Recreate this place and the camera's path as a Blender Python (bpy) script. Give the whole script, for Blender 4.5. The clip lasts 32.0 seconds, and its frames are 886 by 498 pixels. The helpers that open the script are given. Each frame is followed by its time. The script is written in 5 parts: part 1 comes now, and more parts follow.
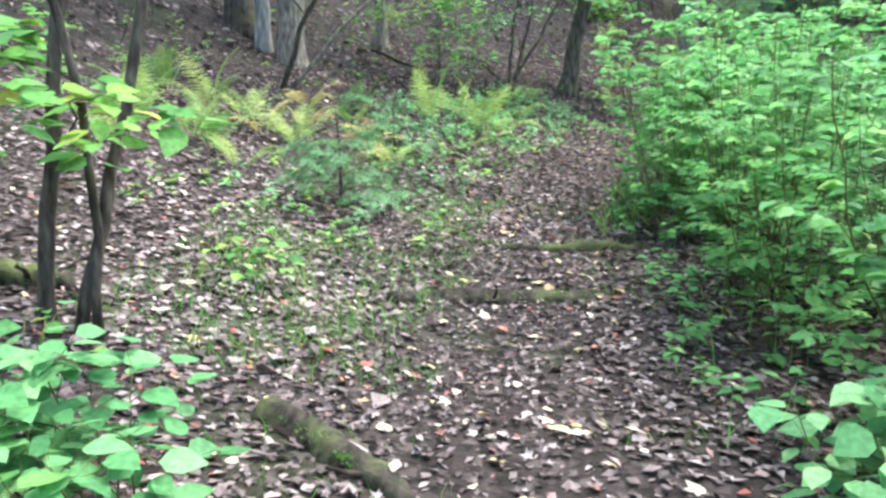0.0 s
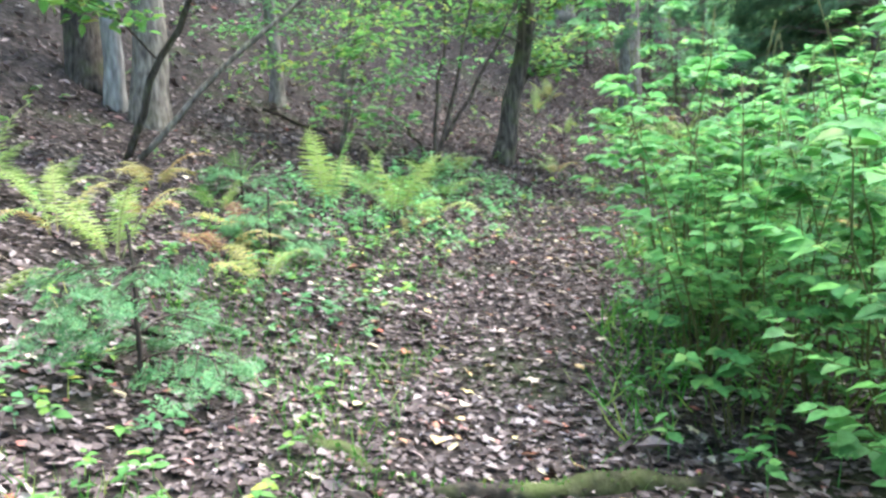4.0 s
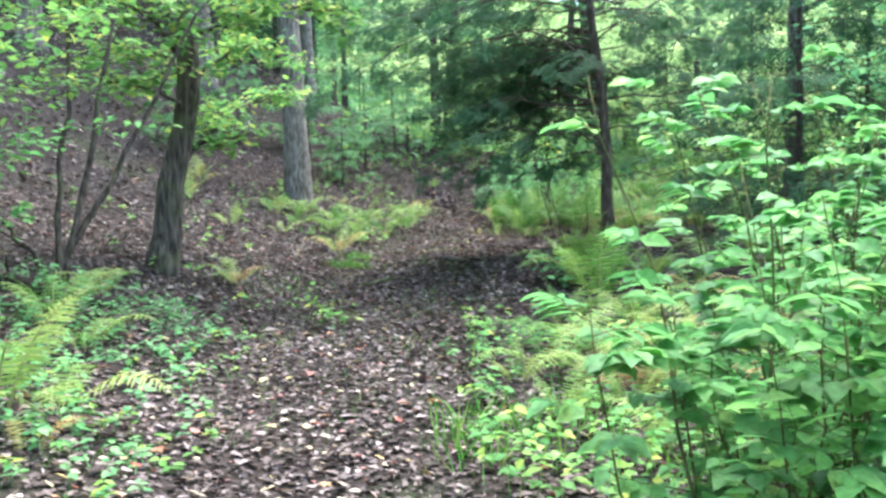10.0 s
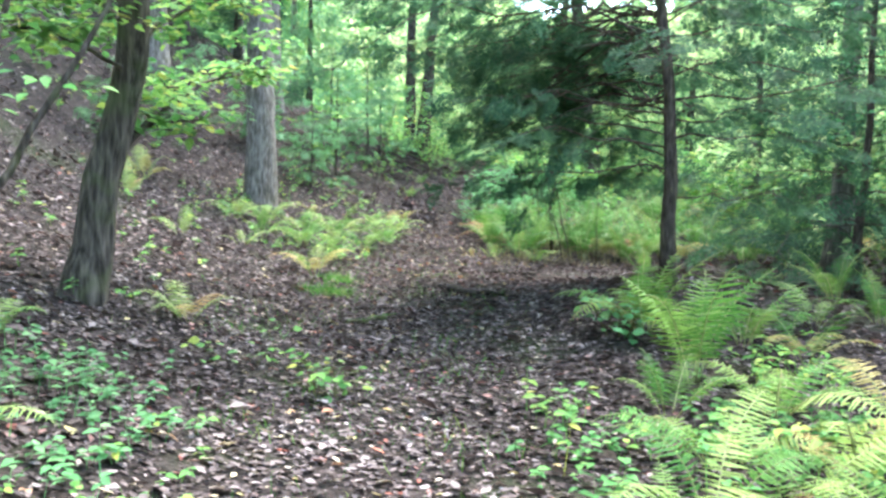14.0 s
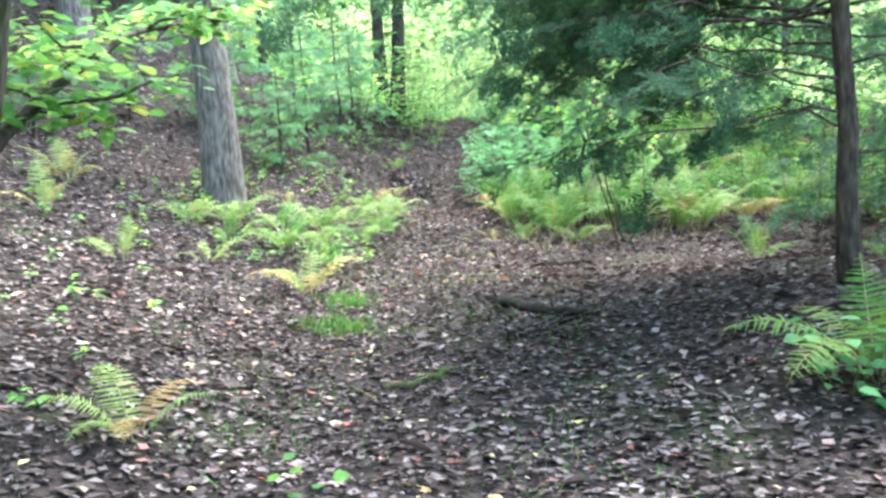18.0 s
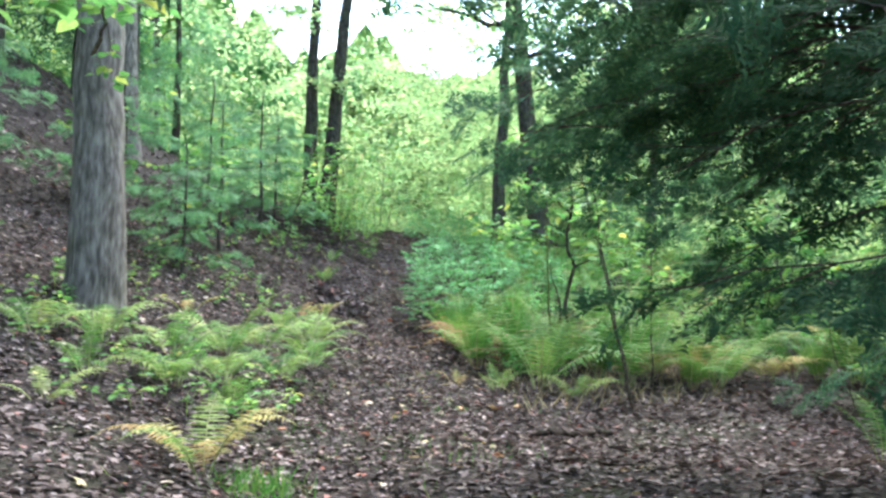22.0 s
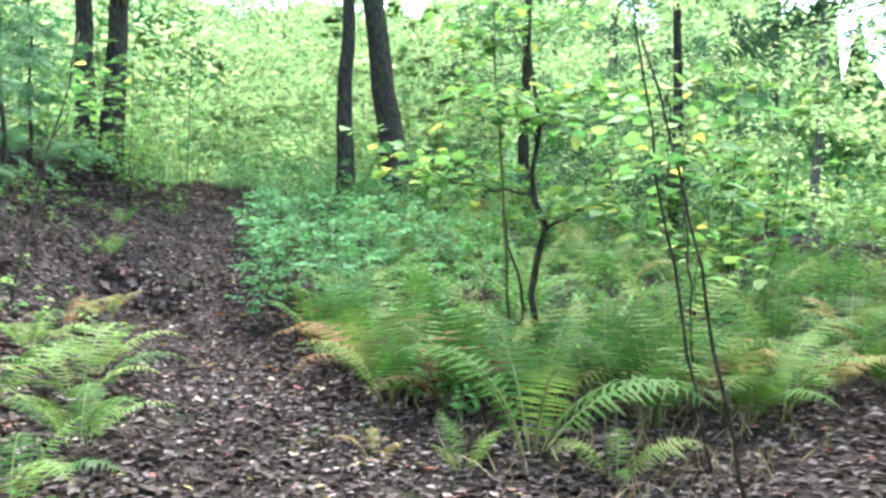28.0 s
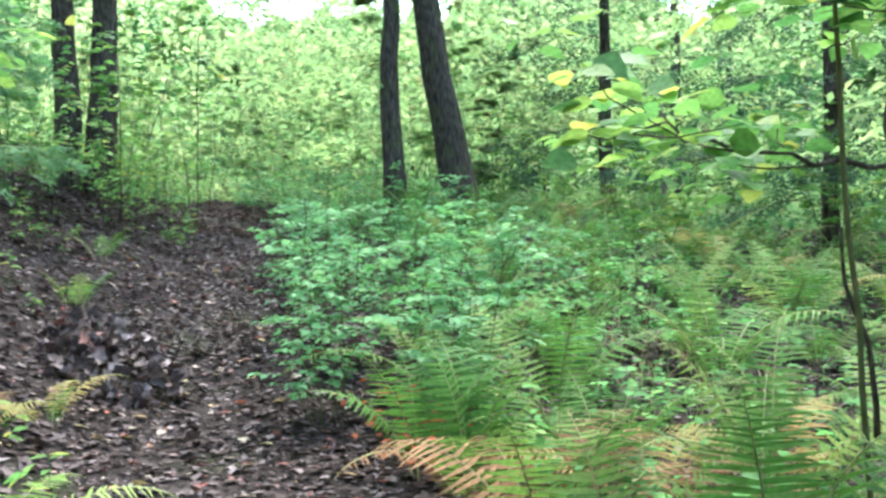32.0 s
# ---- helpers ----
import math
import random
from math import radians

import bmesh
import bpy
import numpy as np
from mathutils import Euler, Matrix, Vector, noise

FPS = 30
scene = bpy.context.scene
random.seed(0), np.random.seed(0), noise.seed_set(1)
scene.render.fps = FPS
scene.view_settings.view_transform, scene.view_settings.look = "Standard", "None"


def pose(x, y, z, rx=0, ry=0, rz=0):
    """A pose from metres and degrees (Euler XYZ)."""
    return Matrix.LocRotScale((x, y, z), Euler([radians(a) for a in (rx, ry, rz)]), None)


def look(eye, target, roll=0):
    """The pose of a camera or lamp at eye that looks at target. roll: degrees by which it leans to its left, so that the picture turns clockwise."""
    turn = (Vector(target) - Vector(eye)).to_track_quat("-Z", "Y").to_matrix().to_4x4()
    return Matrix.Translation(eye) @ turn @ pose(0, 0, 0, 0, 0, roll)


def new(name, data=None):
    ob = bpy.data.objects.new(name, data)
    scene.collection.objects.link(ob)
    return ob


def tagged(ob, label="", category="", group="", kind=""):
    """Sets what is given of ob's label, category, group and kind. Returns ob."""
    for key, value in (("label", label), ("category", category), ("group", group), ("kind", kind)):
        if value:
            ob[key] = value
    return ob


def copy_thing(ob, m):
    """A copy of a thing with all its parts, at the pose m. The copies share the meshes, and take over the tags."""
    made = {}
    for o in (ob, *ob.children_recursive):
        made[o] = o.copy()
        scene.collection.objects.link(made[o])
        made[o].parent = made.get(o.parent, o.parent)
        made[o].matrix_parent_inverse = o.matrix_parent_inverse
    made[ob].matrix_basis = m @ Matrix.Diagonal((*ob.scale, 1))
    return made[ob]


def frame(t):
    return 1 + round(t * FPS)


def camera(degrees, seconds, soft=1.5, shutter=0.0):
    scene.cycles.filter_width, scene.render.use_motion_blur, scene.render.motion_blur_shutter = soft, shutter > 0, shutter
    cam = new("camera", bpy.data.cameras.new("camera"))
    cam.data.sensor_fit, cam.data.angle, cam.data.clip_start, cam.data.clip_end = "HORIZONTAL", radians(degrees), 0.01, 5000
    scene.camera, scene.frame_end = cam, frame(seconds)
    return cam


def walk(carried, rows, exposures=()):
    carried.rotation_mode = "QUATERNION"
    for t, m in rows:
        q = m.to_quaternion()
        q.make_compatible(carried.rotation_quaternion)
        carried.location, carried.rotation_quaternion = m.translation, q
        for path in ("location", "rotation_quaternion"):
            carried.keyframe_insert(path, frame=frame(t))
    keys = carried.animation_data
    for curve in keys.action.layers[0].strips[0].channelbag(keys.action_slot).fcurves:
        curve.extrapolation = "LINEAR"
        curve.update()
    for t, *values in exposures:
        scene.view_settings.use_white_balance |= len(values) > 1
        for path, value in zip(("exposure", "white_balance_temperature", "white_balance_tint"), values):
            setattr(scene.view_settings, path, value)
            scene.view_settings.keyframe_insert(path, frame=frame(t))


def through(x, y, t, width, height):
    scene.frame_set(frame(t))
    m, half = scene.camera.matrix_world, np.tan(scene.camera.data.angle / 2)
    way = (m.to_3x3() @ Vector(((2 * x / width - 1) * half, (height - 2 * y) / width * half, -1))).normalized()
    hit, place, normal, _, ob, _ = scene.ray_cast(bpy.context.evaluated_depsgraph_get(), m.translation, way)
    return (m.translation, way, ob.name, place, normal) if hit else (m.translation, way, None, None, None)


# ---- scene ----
cam = camera(55.52, 32.0, soft=2.8)
# seconds, eye, target, roll
PATH = [
    (0.0, (0.000, 0.000, 1.500), (-0.975, 4.754, 0.295), -2.13),
    (0.5, (-0.074, 0.362, 1.483), (-0.743, 5.222, 0.515), -1.05),
    (1.0, (-0.120, 0.733, 1.459), (-0.892, 5.609, 0.663), 0.50),
    (1.5, (-0.168, 1.103, 1.425), (-0.642, 6.014, 0.620), -1.51),
    (2.0, (-0.185, 1.437, 1.378), (-0.218, 6.350, 0.449), -4.00),
    (2.5, (-0.240, 1.876, 1.369), (-0.721, 6.773, 0.482), -1.70),
    (4.5, (-0.460, 3.528, 1.446), (-1.009, 8.421, 0.576), -2.03),
    (5.0, (-0.481, 3.880, 1.426), (-1.014, 8.832, 0.982), -3.53),
    (5.5, (-0.528, 4.229, 1.414), (-1.102, 9.179, 0.997), -1.76),
    (6.0, (-0.589, 4.563, 1.405), (-0.945, 9.528, 0.939), -2.45),
    (6.5, (-0.624, 4.893, 1.394), (-0.664, 9.881, 1.039), -2.45),
    (7.0, (-0.703, 5.188, 1.396), (-0.794, 10.183, 1.201), -3.18),
    (7.5, (-0.848, 5.412, 1.388), (-0.515, 10.387, 1.016), -3.86),
    (8.0, (-0.884, 5.678, 1.378), (0.247, 10.527, 0.921), -3.29),
    (8.5, (-0.984, 6.055, 1.423), (0.107, 10.911, 0.942), -2.59),
    (9.0, (-1.047, 6.325, 1.452), (0.451, 11.058, 0.853), -4.71),
    (9.5, (-1.062, 6.542, 1.470), (0.675, 11.201, 0.950), -1.14),
    (10.0, (-1.015, 6.847, 1.494), (0.629, 11.544, 1.008), -1.42),
    (10.5, (-1.093, 7.106, 1.475), (0.645, 11.774, 1.047), 0.66),
    (11.0, (-1.255, 7.332, 1.475), (0.804, 11.834, 0.771), 0.51),
    (11.5, (-1.350, 7.600, 1.487), (0.763, 12.098, 0.936), -0.32),
    (12.0, (-1.305, 7.939, 1.467), (0.791, 12.455, 1.001), 1.21),
    (12.5, (-1.162, 8.348, 1.461), (1.057, 12.800, 0.958), -0.09),
    (13.0, (-1.005, 8.764, 1.460), (1.095, 13.287, 1.092), 1.51),
    (13.5, (-0.953, 9.159, 1.448), (1.028, 13.723, 0.963), 2.59),
    (15.5, (-0.425, 10.470, 1.632), (1.476, 15.093, 1.516), -1.75),
    (16.0, (-0.410, 10.936, 1.635), (1.333, 15.611, 1.305), 1.72),
    (16.5, (-0.385, 11.310, 1.607), (1.282, 16.012, 1.275), -0.85),
    (17.0, (-0.386, 11.672, 1.581), (1.453, 16.298, 1.113), -2.26),
    (17.5, (-0.382, 12.135, 1.595), (1.496, 16.734, 1.030), 0.04),
    (18.0, (-0.354, 12.568, 1.615), (1.769, 17.044, 0.937), -3.42),
    (18.5, (-0.253, 12.884, 1.598), (2.150, 17.206, 0.860), -2.91),
    (19.0, (-0.140, 13.212, 1.581), (2.295, 17.510, 0.808), 2.70),
    (19.5, (-0.075, 13.556, 1.566), (2.607, 17.714, 0.849), 0.62),
    (20.0, (0.040, 13.862, 1.530), (2.827, 18.002, 1.235), 0.29),
    (20.5, (0.148, 14.210, 1.514), (3.038, 18.285, 1.313), 1.28),
    (21.0, (0.187, 14.582, 1.525), (3.299, 18.475, 1.126), -0.54),
    (21.5, (0.294, 15.026, 1.512), (3.222, 19.069, 1.236), 0.59),
    (22.0, (0.457, 15.477, 1.490), (3.104, 19.720, 1.511), 1.79),
    (22.5, (0.545, 15.956, 1.485), (3.389, 20.068, 1.406), -0.15),
    (23.0, (0.656, 16.395, 1.480), (3.427, 20.557, 1.464), 0.18),
    (23.5, (0.738, 16.828, 1.441), (3.396, 21.062, 1.505), -0.62),
    (24.0, (0.785, 17.279, 1.440), (3.629, 21.391, 1.382), -1.63),
    (24.5, (0.849, 17.706, 1.432), (3.855, 21.702, 1.394), -1.29),
    (25.0, (0.993, 18.069, 1.421), (4.179, 21.919, 1.243), -1.68),
    (25.5, (1.156, 18.384, 1.445), (4.570, 22.027, 1.169), -2.12),
    (26.0, (1.375, 18.650, 1.447), (4.845, 22.247, 1.313), 0.03),
    (26.5, (1.589, 18.927, 1.450), (5.169, 22.412, 1.270), 1.47),
    (28.5, (2.598, 19.837, 1.493), (6.109, 23.387, 1.229), -0.42),
    (29.0, (2.819, 20.190, 1.491), (6.235, 23.823, 1.125), -4.21),
    (29.5, (2.982, 20.624, 1.486), (6.072, 24.533, 1.079), -1.66),
    (30.0, (3.137, 21.043, 1.452), (6.456, 24.740, 0.893), -0.98),
    (30.5, (3.346, 21.341, 1.434), (6.936, 24.734, 0.656), -2.25),
    (31.0, (3.579, 21.731, 1.505), (6.882, 25.452, 1.011), -0.57),
    (31.5, (3.841, 22.161, 1.502), (7.173, 25.890, 1.520), -1.37),
    (32.0, (4.136, 22.505, 1.475), (7.589, 26.118, 1.324), -1.93),
]
EXPOSURE = [(0.0, 3.75, 6350, 6), (2.0, 3.8, 6350, 6), (8.0, 3.9, 6350, 6), (13.0, 4.15, 6350, 6), (16.0, 4.4, 6350, 6), (19.5, 4.55, 6350, 6), (21.0, 4.3, 6350, 6), (22.0, 3.8, 6350, 6), (23.0, 3.65, 6350, 6), (28.0, 3.92, 6350, 6), (30.5, 4.0, 6350, 6), (32.0, 3.8, 6350, 6)]
walk(cam, [(t, look(eye, target, roll)) for t, eye, target, roll in PATH], EXPOSURE)

# ---------------------------------------------------------------- light: a bright, even sky over the wood and a weak, veiled sun
world = bpy.data.worlds.new("world")
scene.world = world
world.use_nodes = True
sky = world.node_tree.nodes.new("ShaderNodeTexSky")
sky.sky_type, sky.sun_disc = "NISHITA", False
sky.sun_elevation, sky.sun_rotation = radians(63), radians(53)
sky.air_density, sky.dust_density = 1.0, 1.5
world.node_tree.links.new(sky.outputs[0], world.node_tree.nodes["Background"].inputs[0])
world.node_tree.nodes["Background"].inputs[1].default_value = 0.15
sun = new("sun", bpy.data.lights.new("sun", "SUN"))
sun.data.energy, sun.data.angle, sun.data.color = 0.9, radians(60), (1.0, 0.95, 0.86)
sun.matrix_world = look((8, 6, 20), (0, 0, 0))


# ---------------------------------------------------------------- mesh tools
def grain(seed):
    return np.random.default_rng(seed)


def mesh_of(name, verts, faces, mats, slots=None, smooth=True):
    """A mesh from arrays of corners and of equal-sided faces."""
    verts, faces = np.asarray(verts, np.float32), np.asarray(faces, np.int32)
    me = bpy.data.meshes.new(name)
    n, k = faces.shape
    me.vertices.add(len(verts))
    me.vertices.foreach_set("co", verts.ravel())
    me.loops.add(n * k)
    me.loops.foreach_set("vertex_index", faces.ravel())
    me.polygons.add(n)
    me.polygons.foreach_set("loop_start", np.arange(0, n * k, k, dtype=np.int32))
    me.polygons.foreach_set("use_smooth", np.full(n, smooth))
    for m in mats if isinstance(mats, (list, tuple)) else [mats]:
        me.materials.append(m)
    if slots is not None:
        me.polygons.foreach_set("material_index", np.asarray(slots, np.int32))
    me.update(calc_edges=True)
    return me


def joined(pieces):
    """Several (corners, triangles) pairs as one."""
    verts, faces, at = [], [], 0
    for v, f in pieces:
        verts.append(v)
        faces.append(np.asarray(f) + at)
        at += len(v)
    return np.concatenate(verts), np.concatenate(faces)


def grown(stem, twigs):
    """A stem and its side twigs in one skin: each twig's foot is tied to the stem's nearest corner."""
    sv = stem[0]
    verts, faces, at = [sv], [np.asarray(stem[1])], len(sv)
    for v, f in twigs:
        near = int(np.argmin(((sv - v[0]) ** 2).sum(-1)))
        verts.append(v)
        faces += [np.asarray(f) + at, np.array([(near, at, at + 1)])]
        at += len(v)
    return np.concatenate(verts), np.concatenate(faces)


def part(name, piece, material, parent, label="", smooth=True):
    """One mesh object under a thing; piece is a (corners, faces) pair or a mesh to share."""
    me = piece if isinstance(piece, bpy.types.Mesh) else mesh_of(name, piece[0], piece[1], material, smooth=smooth)
    ob = new(name, me)
    ob.parent = parent
    if label:
        tagged(ob, label)
    return ob


def thing(name, at, label, category, group="", kind="", turn=0.0, size=1.0):
    ob = new(name)
    ob.empty_display_size = 0.1
    ob.location = at
    ob.rotation_euler = (0, 0, turn)
    ob.scale = (size, size, size)
    return tagged(ob, label, category, group, kind)


def solid(name, piece, material, label, category="", group="", kind="", at=(0, 0, 0)):
    ob = new(name, mesh_of(name, piece[0], piece[1], material))
    ob.location = at
    return tagged(ob, label, category, group, kind)


def unit(v):
    return v / np.maximum(np.linalg.norm(v, axis=-1, keepdims=True), 1e-9)


def tube(points, radii, sides=8, rough=0.0, seed=0, flare=0.0):
    """A bent, tapered, uneven round stem with closed ends, as triangles."""
    pts, rad = np.asarray(points, float), np.asarray(radii, float)
    n, g = len(pts), grain(seed)
    way = unit(np.gradient(pts, axis=0))
    ref = np.array([1.0, 0.0, 0.0]) if abs(way[:, 0]).mean() < 0.8 else np.array([0.0, 0.0, 1.0])
    a = unit(np.cross(way, ref))
    b = np.cross(way, a)
    turn = np.arange(sides) * 2 * np.pi / sides
    lobes = 1 + rough * (0.5 * np.cos(3 * turn + g.uniform(0, 6)) + 0.35 * np.cos(5 * turn + g.uniform(0, 6)))
    r = rad[:, None] * lobes[None] * (1 + rough * 0.5 * g.standard_normal((n, sides)))
    if flare:
        s = np.arange(n)[:, None] / max(n - 1, 1)
        r = r * (1 + flare * np.exp(-s * n * 0.55) * (0.7 + 0.6 * np.cos(4 * turn + g.uniform(0, 6))[None].clip(0)))
    v = pts[:, None] + r[..., None] * (np.cos(turn)[None, :, None] * a[:, None] + np.sin(turn)[None, :, None] * b[:, None])
    v = np.concatenate([v.reshape(-1, 3), pts[:1], pts[-1:]])
    i, j = np.meshgrid(np.arange(n - 1), np.arange(sides), indexing="ij")
    p, q = i * sides + j, i * sides + (j + 1) % sides
    f = np.concatenate([np.stack([p, q, q + sides], -1).reshape(-1, 3), np.stack([p, q + sides, p + sides], -1).reshape(-1, 3)])
    k = np.arange(sides)
    low = np.stack([np.full(sides, n * sides), (k + 1) % sides, k], -1)
    high = np.stack([np.full(sides, n * sides + 1), (n - 1) * sides + k, (n - 1) * sides + (k + 1) % sides], -1)
    return v, np.concatenate([f, low, high])


def bent(start, end, n, wander, seed, sag=0.0):
    """Points from start to end on an uneven line."""
    g = grain(seed)
    s = np.linspace(0, 1, n)[:, None]
    p = np.asarray(start, float) * (1 - s) + np.asarray(end, float) * s
    off = np.cumsum(g.standard_normal((n, 3)), axis=0) * wander / np.sqrt(n)
    off -= off[0] * (1 - s) + off[-1] * s
    p = p + off
    p[:, 2] += -sag * 4 * (s * (1 - s))[:, 0]
    return p


def laid(shape, at, along, normal, size):
    """Copies of a small shape: its x across, its y along, its z towards the normal."""
    v0, f0 = shape
    at, along, n = np.asarray(at, float), unit(np.asarray(along, float)), len(at)
    side = unit(np.cross(along, np.asarray(normal, float)))
    up = np.cross(side, along)
    size = np.broadcast_to(np.asarray(size, float), (n,))[:, None, None]
    v = at[:, None] + size * (v0[None, :, :1] * side[:, None] + v0[None, :, 1:2] * along[:, None] + v0[None, :, 2:] * up[:, None])
    f = f0[None] + (np.arange(n) * len(v0))[:, None, None]
    return v.reshape(-1, 3), f.reshape(-1, f0.shape[1])


def tips(n, g, flat=0.5):
    """Random directions; flat 1: all level."""
    d = g.standard_normal((n, 3))
    d[:, 2] *= 1 - flat
    return unit(d)


# leaf shapes, one unit long
def leaf_shape(width=0.55, fold=0.10, droop=0.12):
    ys = [0.0, 0.22, 0.52, 0.8, 1.0]
    ws = [0.0, 0.42, 0.5, 0.27, 0.0]
    v, f = [(0, 0, 0)], []
    for y, w in zip(ys[1:4], ws[1:4]):
        z = -droop * y * y
        v += [(-w * width, y - 0.03, z + fold * w), (0, y, z), (w * width, y - 0.03, z + fold * w)]
    v.append((0, 1, -droop * 1.2))
    f += [(0, 2, 1), (0, 3, 2)]
    for k in (1, 4):
        f += [(k, k + 1, k + 4), (k, k + 4, k + 3), (k + 1, k + 2, k + 5), (k + 1, k + 5, k + 4)]
    f += [(7, 8, 10), (8, 9, 10)]
    return np.array(v, float), np.array(f)


def lobed_shape(lobes=5, deep=0.45, curl=0.12, seed=0):
    g = grain(seed)
    v, f = [(0, 0.42, 0)], []
    n = lobes * 2
    for k in range(n + 1):
        a = -math.pi / 2 + (k / n) * 2 * math.pi
        r = 0.55 * (1.0 if k % 2 else 1 - deep) * (0.85 + 0.3 * g.random())
        v.append((r * math.cos(a), 0.42 + r * math.sin(a), curl * g.uniform(-0.4, 1.0)))
    for k in range(1, n + 1):
        f.append((0, k, k + 1))
    return np.array(v, float), np.array(f)


def simple_leaf(width=0.5, curl=0.15):
    v = [(0, 0, 0), (-width / 2, 0.45, curl), (width / 2, 0.5, curl * 0.7), (0, 1, curl * 0.4), (0, 0.5, 0)]
    return np.array(v, float), np.array([(0, 4, 1), (0, 2, 4), (1, 4, 3), (4, 2, 3)])


MID = (np.array([(0, 0, 0), (-0.27, 0.3, 0.05), (0.27, 0.32, 0.05), (-0.24, 0.62, 0.02), (0.24, 0.6, 0.02), (0, 1, -0.14), (0, 0.46, -0.02)]),
       np.array([(0, 6, 1), (0, 2, 6), (1, 6, 3), (6, 2, 4), (3, 6, 5), (6, 4, 5)]))
RHOMB = (np.array([(0, 0, 0), (-0.3, 0.45, 0.08), (0.3, 0.5, 0.08), (0, 1, -0.08)]), np.array([(0, 3, 1), (0, 2, 3)]))
OVAL, POINTED, LOBED, PLAIN = leaf_shape(0.72), leaf_shape(0.5, 0.14, 0.2), lobed_shape(5, 0.4), simple_leaf()


# ---------------------------------------------------------------- materials
def node_material(name):
    mat = bpy.data.materials.new(name)
    mat.use_nodes = True
    nodes, links = mat.node_tree.nodes, mat.node_tree.links
    return mat, nodes, links, nodes["Principled BSDF"], nodes["Material Output"]


def ramp_of(nodes, stops):
    r = nodes.new("ShaderNodeValToRGB")
    while len(r.color_ramp.elements) < len(stops):
        r.color_ramp.elements.new(0.5)
    for e, (p, c) in zip(r.color_ramp.elements, stops):
        e.position, e.color = p, (*c, 1)
    return r


def foliage(name, stops, through=0.35, rough=0.5, spots=0.25, per="island", drift=0.3):
    """Thin leaves: each its own tint, mottled, letting light through."""
    mat, nodes, links, bsdf, out = node_material(name)
    if per == "island":
        geo = nodes.new("ShaderNodeNewGeometry")
        pick = geo.outputs["Random Per Island"]
    else:
        pick = nodes.new("ShaderNodeObjectInfo").outputs["Random"]
    ramp = ramp_of(nodes, stops)
    links.new(pick, ramp.inputs[0])
    tex = nodes.new("ShaderNodeTexNoise")
    tex.inputs["Scale"].default_value = 45
    tex.inputs["Detail"].default_value = 3
    coord = nodes.new("ShaderNodeTexCoord")
    links.new(coord.outputs["Object"], tex.inputs["Vector"])
    hsv = nodes.new("ShaderNodeHueSaturation")
    span = nodes.new("ShaderNodeMapRange")
    span.inputs["From Min"].default_value, span.inputs["From Max"].default_value = 0.3, 0.7
    span.inputs["To Min"].default_value, span.inputs["To Max"].default_value = 1 - spots, 1 + spots
    links.new(tex.outputs["Fac"], span.inputs["Value"])
    wide = nodes.new("ShaderNodeTexNoise")
    wide.inputs["Scale"].default_value, wide.inputs["Detail"].default_value = 0.55, 3
    links.new(coord.outputs["Object"], wide.inputs["Vector"])
    swell = nodes.new("ShaderNodeMapRange")
    swell.inputs["From Min"].default_value, swell.inputs["From Max"].default_value = 0.35, 0.65
    swell.inputs["To Min"].default_value, swell.inputs["To Max"].default_value = 1 - drift, 1 + drift
    links.new(wide.outputs["Fac"], swell.inputs["Value"])
    both = nodes.new("ShaderNodeMath")
    both.operation = "MULTIPLY"
    links.new(span.outputs["Result"], both.inputs[0])
    links.new(swell.outputs["Result"], both.inputs[1])
    links.new(both.outputs[0], hsv.inputs["Value"])
    links.new(ramp.outputs["Color"], hsv.inputs["Color"])
    links.new(hsv.outputs["Color"], bsdf.inputs["Base Color"])
    bsdf.inputs["Roughness"].default_value = rough
    bsdf.inputs["Specular IOR Level"].default_value = 0.12
    thin = nodes.new("ShaderNodeBsdfTranslucent")
    links.new(hsv.outputs["Color"], thin.inputs["Color"])
    mix = nodes.new("ShaderNodeMixShader")
    mix.inputs[0].default_value = through
    links.new(bsdf.outputs[0], mix.inputs[1])
    links.new(thin.outputs[0], mix.inputs[2])
    links.new(mix.outputs[0], out.inputs[0])
    return mat


